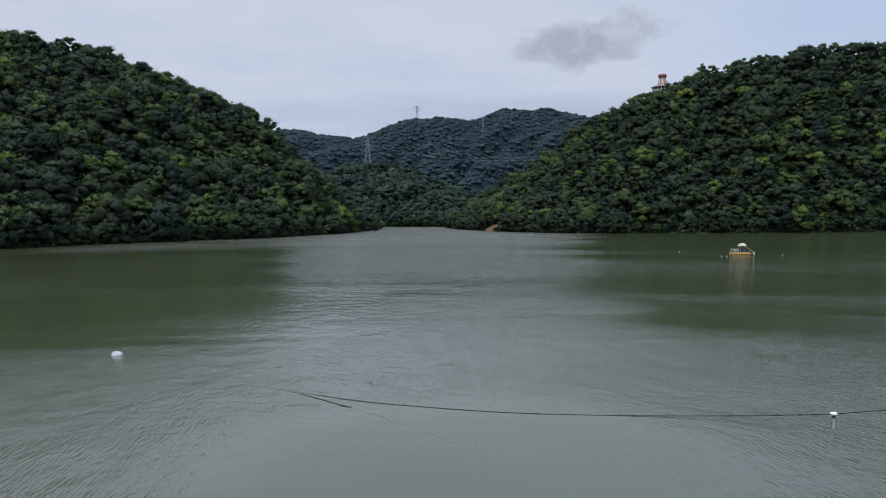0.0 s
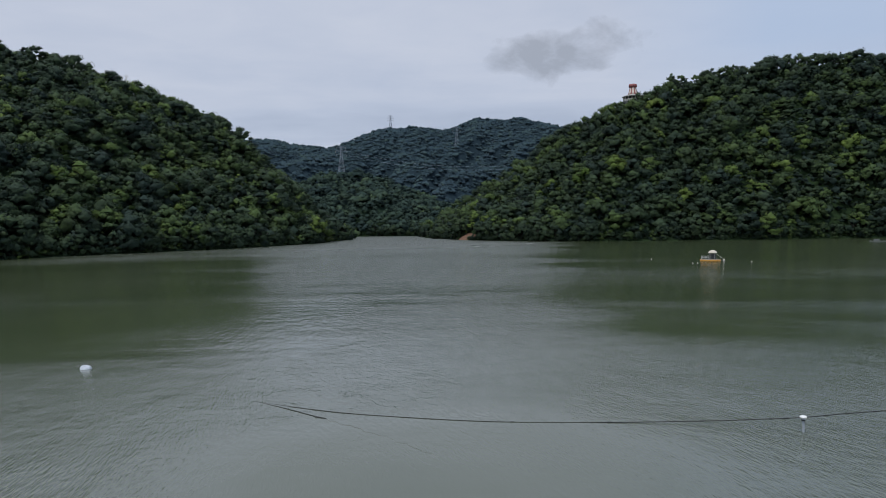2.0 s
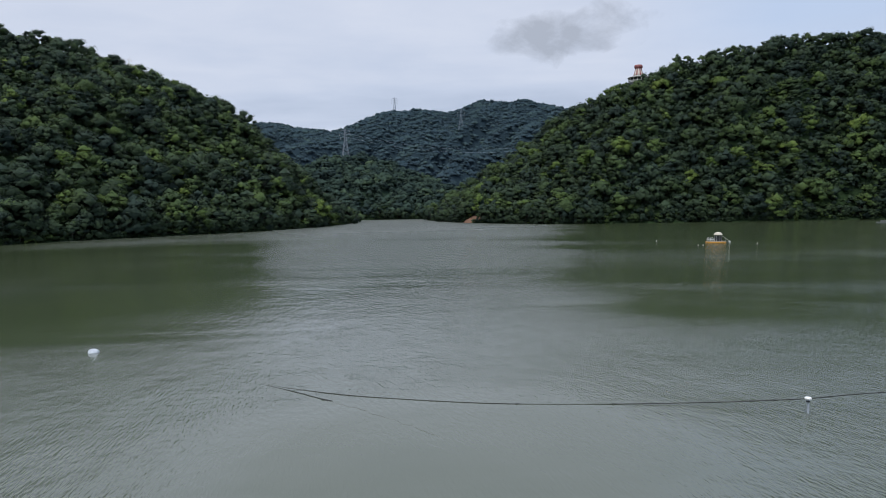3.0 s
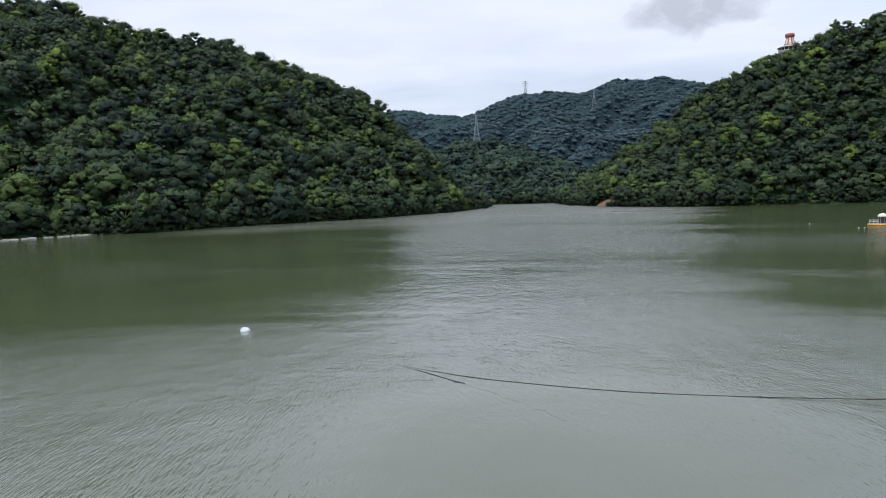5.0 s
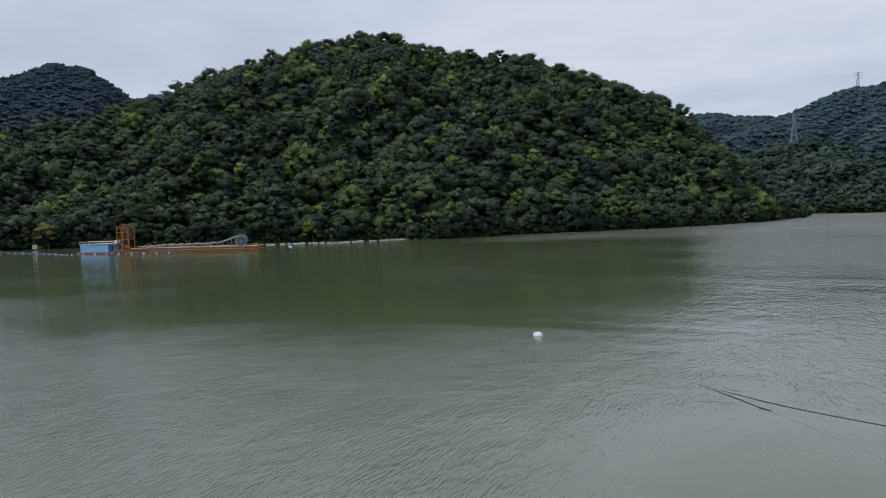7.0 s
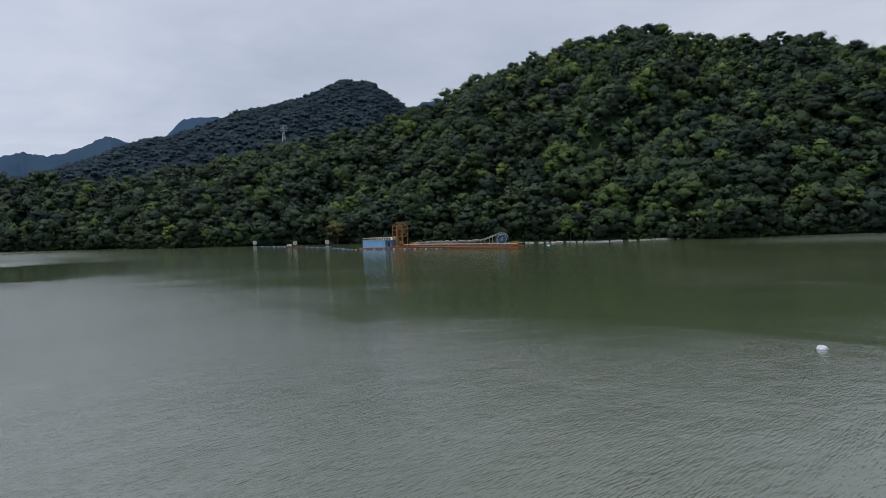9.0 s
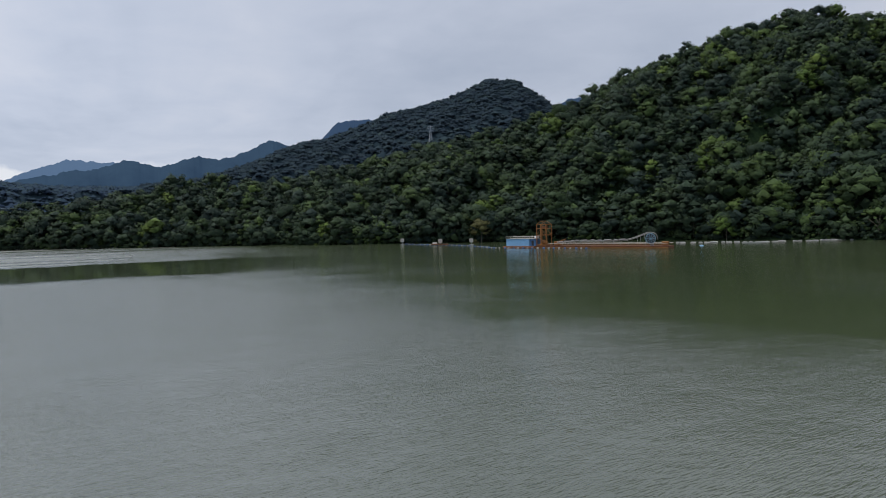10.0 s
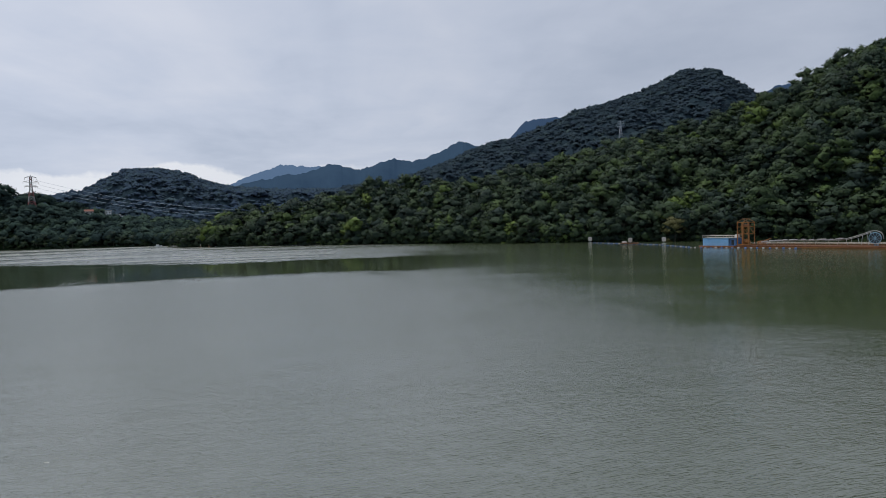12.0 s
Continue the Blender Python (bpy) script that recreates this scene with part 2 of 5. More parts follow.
    wire(m("MULTIPLY", h, wind), bn.inputs["Height"])
    wire(bn.outputs[0], b.inputs["Normal"])
    # base darker green where calm; foam is sky reflection painted in where ruffled
    calm_base = ramp(silt, [(0.3, (0.042, 0.058, 0.027)), (0.55, (0.053, 0.069, 0.034)), (0.75, (0.066, 0.083, 0.046))])
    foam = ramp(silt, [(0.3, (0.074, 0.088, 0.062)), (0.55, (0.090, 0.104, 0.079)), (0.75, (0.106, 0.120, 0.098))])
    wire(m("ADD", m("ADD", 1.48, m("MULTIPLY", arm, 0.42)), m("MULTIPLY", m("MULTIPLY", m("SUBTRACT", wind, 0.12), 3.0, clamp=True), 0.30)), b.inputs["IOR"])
    wire(mix(m("ADD", m("ADD", m("MULTIPLY", m("SUBTRACT", wind, 0.22), 2.0), m("DIVIDE", m("SUBTRACT", 85.0, dist), 40.0, clamp=True)), m("MULTIPLY", m("MULTIPLY", m("SUBTRACT", turn, 1.35), 2.0, clamp=True), m("SUBTRACT", 1.0, slick)), clamp=True), calm_base, foam), b.inputs["Base Color"])
    calm = m("MULTIPLY", m("ADD", 0.095, m("ADD", m("MULTIPLY", arm, 0.06), m("MULTIPLY", wind, 0.08))), m("SUBTRACT", 1.0, m("MULTIPLY", slick, 0.7)))
    wire(m("ADD", calm, m("MULTIPLY", beyond, m("MULTIPLY", m("SUBTRACT", 1.0, slick), m("MULTIPLY", gust, 0.05)))), b.inputs["Roughness"])
    return mat


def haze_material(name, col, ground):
    """Ranges so far off that the air's glow over them is painted as emission."""
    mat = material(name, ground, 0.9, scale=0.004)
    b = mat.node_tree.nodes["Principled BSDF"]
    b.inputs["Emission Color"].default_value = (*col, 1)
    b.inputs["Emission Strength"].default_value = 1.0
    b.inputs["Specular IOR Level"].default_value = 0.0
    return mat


GREEN = [(0.0, (0.022, 0.038, 0.031)), (0.35, (0.039, 0.062, 0.033)), (0.6, (0.056, 0.089, 0.031)), (0.82, (0.085, 0.131, 0.035)), (1.0, (0.115, 0.165, 0.038))]
LEAF = foliage_material("broadleaf_forest", GREEN)
# haze put into the leaf colours of the next four woods, as added blue
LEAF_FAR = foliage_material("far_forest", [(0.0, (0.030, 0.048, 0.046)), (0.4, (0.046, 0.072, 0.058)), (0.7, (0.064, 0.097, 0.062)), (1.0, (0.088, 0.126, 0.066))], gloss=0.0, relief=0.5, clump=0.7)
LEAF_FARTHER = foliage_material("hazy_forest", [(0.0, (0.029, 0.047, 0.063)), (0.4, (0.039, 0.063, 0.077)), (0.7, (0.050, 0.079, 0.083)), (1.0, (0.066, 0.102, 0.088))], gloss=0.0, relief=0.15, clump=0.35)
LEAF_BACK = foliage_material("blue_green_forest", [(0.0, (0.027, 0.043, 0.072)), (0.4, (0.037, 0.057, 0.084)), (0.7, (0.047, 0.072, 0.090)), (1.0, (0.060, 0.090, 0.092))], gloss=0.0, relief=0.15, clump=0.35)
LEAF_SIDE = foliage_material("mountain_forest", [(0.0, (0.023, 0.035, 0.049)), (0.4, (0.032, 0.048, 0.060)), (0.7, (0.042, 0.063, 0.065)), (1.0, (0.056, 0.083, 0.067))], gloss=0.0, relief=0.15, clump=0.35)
LEAF_PALE = foliage_material("pale_brown_foliage", [(0.0, (0.060, 0.062, 0.024)), (0.5, (0.110, 0.108, 0.042)), (1.0, (0.170, 0.160, 0.060))])
LEAF_LIGHT = foliage_material("light_green_foliage", [(0.0, (0.045, 0.080, 0.020)), (0.5, (0.080, 0.130, 0.028)), (1.0, (0.120, 0.180, 0.036))])
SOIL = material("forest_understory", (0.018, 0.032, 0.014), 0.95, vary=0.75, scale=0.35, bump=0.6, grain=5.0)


def hazed_understory(mat):
    """Puts haze into the cover: beyond the first hills it blends to far-woods blue-green."""
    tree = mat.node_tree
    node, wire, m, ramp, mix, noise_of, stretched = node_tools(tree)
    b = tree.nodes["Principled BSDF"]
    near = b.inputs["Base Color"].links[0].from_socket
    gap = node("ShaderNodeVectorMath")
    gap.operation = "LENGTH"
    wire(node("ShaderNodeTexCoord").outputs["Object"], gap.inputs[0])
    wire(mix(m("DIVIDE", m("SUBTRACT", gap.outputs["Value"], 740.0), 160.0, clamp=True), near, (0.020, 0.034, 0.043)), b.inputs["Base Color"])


hazed_understory(SOIL)
SOIL.node_tree.nodes["Principled BSDF"].inputs["Specular IOR Level"].default_value = 0.03
# darker copy of the red earth, shade of overhanging trees put into it
SHADED_EARTH = material("brown_earth", (0.105, 0.062, 0.036), 0.95, scale=0.5, bump=0.15)
EARTH = material("red_earth", (0.135, 0.076, 0.048), 0.95, scale=0.5, bump=0.15)
BARK = material("grey_bark", (0.085, 0.075, 0.058), 0.9, scale=1.5, bump=0.02)
PALE_BARK = material("pale_bark", (0.36, 0.33, 0.26), 0.9, scale=1.5, bump=0.02)
WATER = water_material()
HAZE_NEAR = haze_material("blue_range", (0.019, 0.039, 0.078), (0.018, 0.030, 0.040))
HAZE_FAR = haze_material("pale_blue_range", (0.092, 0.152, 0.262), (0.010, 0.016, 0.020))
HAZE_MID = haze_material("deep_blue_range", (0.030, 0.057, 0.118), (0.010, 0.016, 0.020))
WHITE = material("white_paint", (0.72, 0.73, 0.72), 0.45, vary=0.12)
BUOY_WHITE = material("buoy_plastic", (0.44, 0.48, 0.53), 0.55, vary=0.35, scale=2.2)
FOAM = material("grey_white_foam", (0.29, 0.275, 0.27), 0.85, vary=0.4, scale=1.2, bump=0.02)
ORANGE = material("orange_paint", (0.24, 0.098, 0.024), 0.6, vary=0.45, scale=1.2)
RUST = material("rusty_hull", (0.17, 0.072, 0.034), 0.8, vary=0.45, scale=0.8, bump=0.02)
YELLOW = material("yellow_pontoon", (0.60, 0.29, 0.045), 0.45, vary=0.15, scale=1.5)
BLUE = material("blue_cladding", (0.25, 0.49, 0.74), 0.5, vary=0.15, scale=0.8)
# darker copy of the blue cladding, the recess's shade put into its colour
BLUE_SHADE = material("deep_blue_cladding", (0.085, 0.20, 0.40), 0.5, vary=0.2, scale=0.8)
BLUE_DARK = material("blue_drum", (0.03, 0.08, 0.22), 0.45, vary=0.25)
BLUE_WHEEL = material("blue_grey_steel", (0.16, 0.28, 0.36), 0.5, vary=0.2)
PYLON_GREY = material("weathered_lattice_steel", (0.24, 0.27, 0.31), 0.7, metal=0.1, vary=0.2)
STEEL = material("galvanised_steel", (0.42, 0.44, 0.46), 0.5, metal=0.5, vary=0.2)
DARK = material("dark_interior", (0.035, 0.04, 0.045), 0.6)
DECK = material("grey_deck", (0.30, 0.30, 0.28), 0.8, vary=0.25)
WIRE = material("grey_power_cable", (0.30, 0.35, 0.42), 0.7, vary=0.1)
JETTY_GREY = material("dark_wet_planks", (0.11, 0.12, 0.12), 0.8, vary=0.3)
SILTED = material("silted_rope", (0.150, 0.160, 0.145), 0.35, vary=0.4, scale=2.0)
ROPE = material("dark_wet_rope", (0.024, 0.025, 0.025), 0.6, vary=0.3, scale=6.0)
RED = material("red_paint", (0.25, 0.085, 0.080), 0.6, vary=0.25)
CREAM = material("cream_render", (0.56, 0.50, 0.44), 0.8, vary=0.2, scale=0.6)
CONCRETE = material("weathered_concrete", (0.34, 0.34, 0.33), 0.9, vary=0.25, scale=0.6, bump=0.01)
ROOF_TILE = material("red_roof_tile", (0.21, 0.095, 0.07), 0.85, vary=0.25)


# ---- terrain ----
EYE_H = 12.0
# ridges: rows of (azimuth, shore distance, crest distance, crest elevation above the eye in degrees)
LEFT_HILL = [(5.0, 590, 612, -2.4), (5.7, 562, 605, -1.0), (6.6, 530, 600, -0.2), (8.4, 465, 595, 1.7), (10.1, 440, 590, 3.4),
             (12.7, 405, 585, 6.0), (14.9, 385, 585, 8.0), (19.0, 360, 585, 9.7), (24.6, 335, 580, 11.4), (28.1, 320, 572, 12.3),
             (31.3, 306, 570, 12.2), (33.7, 302, 575, 12.8), (36.8, 308, 580, 14.1), (38.5, 312, 580, 14.0), (40.9, 316, 580, 13.4),
             (47.6, 328, 575, 11.7), (52.7, 335, 568, 9.7), (55.0, 340, 562, 8.6), (58.7, 348, 560, 7.3), (65.8, 360, 560, 5.9),
             (73.1, 376, 555, 4.4), (77.8, 405, 550, 3.3), (83.7, 435, 548, 3.5), (89.2, 462, 552, 2.6)]
LEFT_POINT = [(88.5, 459, 552, 2.7), (93.6, 495, 570, 1.8), (97.0, 525, 585, 1.3), (99.4, 548, 592, 0.1), (100.6, 560, 600, -1.6)]
RIGHT_HILL = [(-80, 380, 600, 3.0), (-60, 470, 690, 7.0), (-45, 545, 730, 10.0), (-36, 572, 735, 11.2), (-31.6, 560, 720, 11.7), (-27.8, 530, 700, 11.9),
              (-23.8, 500, 690, 11.3), (-19.9, 487, 670, 10.9), (-18.3, 483, 655, 9.9), (-15.6, 476, 650, 9.3), (-13.7, 471, 660, 8.3),
              (-10.9, 470, 672, 7.1), (-9.8, 472, 680, 5.9), (-7.1, 490, 685, 3.8), (-3.9, 525, 690, 1.9), (-2.1, 570, 690, 0.5), (-0.2, 655, 695, -1.4)]
SPUR = [(-12.0, 700, 900, 0.2), (-7.0, 710, 900, 0.7), (-3.5, 720, 900, 1.4), (-0.7, 725, 900, 2.3), (0.6, 725, 905, 2.9), (2.5, 725, 910, 3.7),
        (4.3, 722, 915, 4.3), (6.1, 720, 910, 4.2), (8.4, 710, 905, 4.0), (9.7, 705, 900, 3.4), (13.0, 700, 900, 1.5), (18.0, 700, 900, 0.5)]
VALLEY_RANGE = [(-22, 880, 1450, 5.2), (-15, 880, 1450, 6.6), (-12, 880, 1450, 7.6), (-8.4, 880, 1450, 8.5), (-6.6, 880, 1450, 8.35), (-4.8, 880, 1450, 8.6),
                (-3.5, 880, 1440, 7.9), (-2.1, 880, 1430, 7.65), (0.0, 880, 1430, 7.9), (2.9, 880, 1430, 7.75), (4.3, 880, 1430, 7.2), (6.1, 880, 1430, 6.45),
                (7.4, 880, 1430, 6.2), (10.1, 880, 1430, 6.5), (11.4, 880, 1430, 6.8), (13.6, 880, 1430, 6.7), (20, 880, 1450, 6.0)]
SIDE_RANGE = [(46, 680, 1350, 9.0), (50, 680, 1350, 9.3), (54.0, 680, 1350, 8.8), (55.8, 680, 1350, 8.8), (57.4, 680, 1340, 10.0), (58.7, 680, 1330, 10.85), (61.1, 680, 1330, 11.1),
              (63.4, 680, 1330, 10.0), (66.0, 680, 1330, 9.2), (69.1, 680, 1330, 8.6), (70.8, 680, 1330, 7.9), (74.0, 680, 1330, 6.7), (75.8, 680, 1330, 6.5),
              (77.2, 680, 1330, 6.0), (80.0, 690, 1330, 4.8), (83.7, 690, 1330, 3.7), (88.3, 700, 1330, 3.2)]
BACK_HILL = [(86.0, 780, 1500, 3.1), (92.7, 800, 1500, 3.1), (96.5, 850, 1500, 3.4), (98.2, 900, 1500, 3.8), (99.8, 900, 1500, 4.5), (101.6, 900, 1500, 4.8),
             (104.1, 900, 1500, 4.8), (105.7, 900, 1500, 3.9), (107.0, 900, 1500, 3.2), (109.0, 900, 1500, 2.9), (113.0, 900, 1500, 2.7), (120, 900, 1500, 2.4)]
FAR_SHORE = [(97.0, 640, 830, 0.1), (101.2, 640, 840, 0.9), (103.5, 660, 845, 1.1), (106.9, 685, 850, 2.0), (110.5, 712, 850, 2.95),
             (112.0, 720, 850, 3.6), (118.0, 730, 850, 4.4), (130.0, 700, 850, 3.5), (150.0, 500, 700, 2.0)]
CANOPY = 8.0


class Ridge:
    """One hill as seen in the round: height as a function of bearing and distance."""

    def __init__(self, rows, power=0.9, rough=7.0, seed=0.0, canopy=CANOPY, fold=0.030):
        a = np.array(rows, float)
        self.az, self.shore, self.crest, self.power, self.rough, self.seed, self.fold = a[:, 0], a[:, 1], a[:, 2], power, rough, seed, fold
        self.top = EYE_H + self.crest * np.tan(np.radians(a[:, 3])) - canopy

    def share(self, az, d):
        s, c = np.interp(az, self.az, self.shore), np.interp(az, self.az, self.crest)
        return (d - s) / (c - s)

    def height(self, az, d):
        u = self.share(az, d)
        top = np.interp(az, self.az, self.top)
        x, y = d * np.sin(np.radians(az)), d * np.cos(np.radians(az))
        rise = np.clip(u, 0, 1) ** self.power
        z = np.maximum(top, 0.4) * rise
        along = np.radians(az) * 0.5 * (d + 450.0) + 0.45 * (d - 450.0) * np.sin(self.seed + az * 0.05)
        wave = (1.0 - 2.2 * np.abs(np.sin(along * self.fold + self.seed + 0.7 * np.sin(d * 0.02)))) + 0.55 * np.sin(along * 0.085 + self.seed * 2.0 + 0.02 * d) + 0.35 * np.sin(x * 0.12 + y * 0.09)
        z = z + wave * self.rough * 0.75 * np.clip(u * 4, 0, 1) * np.clip((1 - u) * 2.2, 0, 1) * np.clip(top / 60, 0, 1)
        z = np.where(u > 1, np.maximum(top, 0.4) * np.clip(1 - 0.55 * (u - 1), 0.0, 1), z)
        z = np.where(u < 0, np.maximum(-5.0, u * 40.0), z)
        inside = (az >= self.az[0]) & (az <= self.az[-1])
        return np.where(inside, z, -5.0)


RIDGES = {"left": Ridge(LEFT_HILL, 0.88, 10.0, 0.3, 10.4), "point": Ridge(LEFT_POINT, 0.8, 3.0, 2.0), "right": Ridge(RIGHT_HILL, 0.88, 9.0, 1.1, 9.0), "spur": Ridge(SPUR, 0.9, 6.0, 2.2),
          "valley": Ridge(VALLEY_RANGE, 1.0, 22.0, 0.8, fold=0.014, canopy=3.1), "side": Ridge(SIDE_RANGE, 1.0, 18.0, 3.1, fold=0.014, canopy=3.1),
          "back": Ridge(BACK_HILL, 1.0, 15.0, 4.0, fold=0.016, canopy=3.1), "far": Ridge(FAR_SHORE, 0.8, 5.0, 5.0)}


def ground_height(az, d):
    z = np.full(np.broadcast(az, d).shape, -5.0)
    for r in RIDGES.values():
        z = np.maximum(z, r.height(az, d))
    # the bank on which the viewer stands, and the land behind
    away = np.abs((az - 35.0 + 180.0) % 360.0 - 180.0)
    bank = 10.3 - np.clip(d - 1.0, 0, 40) * 0.9 * np.clip((130.0 - away) / 40.0, 0, 1)
    z = np.maximum(z, np.where(d < 4000, bank, -5.0))
    return z


def mesh_object(name, verts, quads, mat, smooth=False):
    """A mesh from arrays of vertices and equal-sided faces."""
    me = bpy.data.meshes.new(name)
    verts, quads = np.asarray(verts, np.float32), np.asarray(quads, np.int32)
    n = quads.shape[1]
    me.vertices.add(len(verts))
    me.vertices.foreach_set("co", verts.ravel())
    me.loops.add(quads.size)
    me.loops.foreach_set("vertex_index", quads.ravel())
    me.polygons.add(len(quads))
    me.polygons.foreach_set("loop_start", np.arange(0, quads.size, n, dtype=np.int32))
    me.update(calc_edges=True)
    if smooth:
        me.polygons.foreach_set("use_smooth", np.ones(len(quads), bool))
    me.materials.append(mat)
    return new(name, me)


def build_ground():
    az = np.concatenate([np.arange(-46, 131, 0.4), np.arange(133, 314, 3.0)])
    d = np.concatenate([[0.0, 1.0, 2, 4, 8, 12, 18, 30, 60, 150, 250, 280], np.arange(296, 770, 7.0), np.arange(780, 1620, 12.0), [1750, 2200, 3000, 4000, 4900]])
    A, D = np.meshgrid(az, d, indexing="ij")
    Aw = np.where(A > 180, A - 360, A)
    Z = ground_height(Aw, D)
    Z = np.where((D > 1700), np.minimum(Z, 20.0), Z)
    v = np.stack([-D * np.sin(np.radians(A)), D * np.cos(np.radians(A)), Z], -1).reshape(-1, 3)
    na, nd = len(az), len(d)
    i, j = np.meshgrid(np.arange(na), np.arange(nd - 1), indexing="ij")
    i2 = (i + 1) % na
    q = np.stack([i * nd + j, i * nd + j + 1, i2 * nd + j + 1, i2 * nd + j], -1).reshape(-1, 4)
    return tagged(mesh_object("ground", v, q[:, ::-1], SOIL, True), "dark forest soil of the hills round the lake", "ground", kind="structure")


build_ground()


def build_water():
    th = np.radians(np.arange(0, 360, 5.0))
    rings = [0.5, 30, 120, 400, 1200]
    v = np.concatenate([[(-r * math.sin(a), r * math.cos(a), 0.0) for a in th] for r in rings])
    n = len(th)
    q = [(k * n + i, (k + 1) * n + i, (k + 1) * n + (i + 1) % n, k * n + (i + 1) % n) for k in range(len(rings) - 1) for i in range(n)]
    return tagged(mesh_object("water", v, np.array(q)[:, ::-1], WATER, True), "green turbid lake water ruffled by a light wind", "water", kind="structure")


build_water()


def distant_range(name, rows, d, mat, label):
    """A far range as a solid ridge with a broken, wooded crest and folds down its face."""
    rows = np.array(rows, float)
    az = np.arange(rows[0, 0], rows[-1, 0], 0.05)
    el = np.interp(az, rows[:, 0], rows[:, 1])
    rng = np.random.default_rng(7)
    bump = np.zeros(az.shape)
    for step, size in ((0.9, 0.0013), (0.34, 0.0008), (0.11, 0.0005)):
        grid = np.arange(rows[0, 0] - 2, rows[-1, 0] + 2, step)
        bump += np.interp(az, grid, rng.normal(0, 1, len(grid))) * size
    top, tuft = EYE_H + d * np.tan(np.radians(el)), d * bump
    fold = 60 * np.sin(az * 1.9 + 0.6 * np.sin(az * 0.9))
    v, n = [], len(az)
    for back, share, sway in ((-700, 0.0, 1.0), (-430, 0.42, 1.0), (-200, 0.78, 0.7), (0, 1.0, 0.0), (250, 0.5, 0.0)):
        dd = d + back + fold * sway
        v.append(np.stack([-dd * np.sin(np.radians(az)), dd * np.cos(np.radians(az)), top * share + (tuft if share == 1.0 else 0.0) - 4], -1))
    q = [(k * n + i, k * n + i + 1, (k + 1) * n + i + 1, (k + 1) * n + i) for k in range(4) for i in range(n - 1)]
    return tagged(mesh_object(name, np.concatenate(v), np.array(q)[:, ::-1], mat, True), label, "mountain range", kind="structure")


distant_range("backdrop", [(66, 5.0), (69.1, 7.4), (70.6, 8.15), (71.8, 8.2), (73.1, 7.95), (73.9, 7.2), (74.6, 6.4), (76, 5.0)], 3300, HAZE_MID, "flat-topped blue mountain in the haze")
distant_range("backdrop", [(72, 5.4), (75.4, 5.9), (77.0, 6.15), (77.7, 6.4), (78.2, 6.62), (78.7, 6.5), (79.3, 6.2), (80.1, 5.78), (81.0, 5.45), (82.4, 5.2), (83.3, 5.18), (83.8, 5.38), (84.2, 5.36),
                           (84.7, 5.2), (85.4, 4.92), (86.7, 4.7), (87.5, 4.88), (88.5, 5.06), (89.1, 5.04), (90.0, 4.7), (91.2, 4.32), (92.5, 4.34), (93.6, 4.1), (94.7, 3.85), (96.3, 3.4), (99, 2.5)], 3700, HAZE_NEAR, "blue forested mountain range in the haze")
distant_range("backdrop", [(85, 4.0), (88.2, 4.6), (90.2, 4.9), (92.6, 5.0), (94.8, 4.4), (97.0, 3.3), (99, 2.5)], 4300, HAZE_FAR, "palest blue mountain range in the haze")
distant_range("backdrop", [(50, 8.6), (53.0, 9.3), (54.6, 9.25), (56, 8.6)], 2600, HAZE_MID, "dark hill behind the side range, blue haze put into its colour")


# ---- forest ----
KNOB = np.array([(1, 0, 0), (0, 1, 0), (-1, 0, 0), (0, -1, 0), (0, 0, 1), (0, 0, -1)], float)
KNOB_F = np.array([(0, 1, 4), (1, 2, 4), (2, 3, 4), (3, 0, 4), (1, 0, 5), (2, 1, 5), (3, 2, 5), (0, 3, 5)])


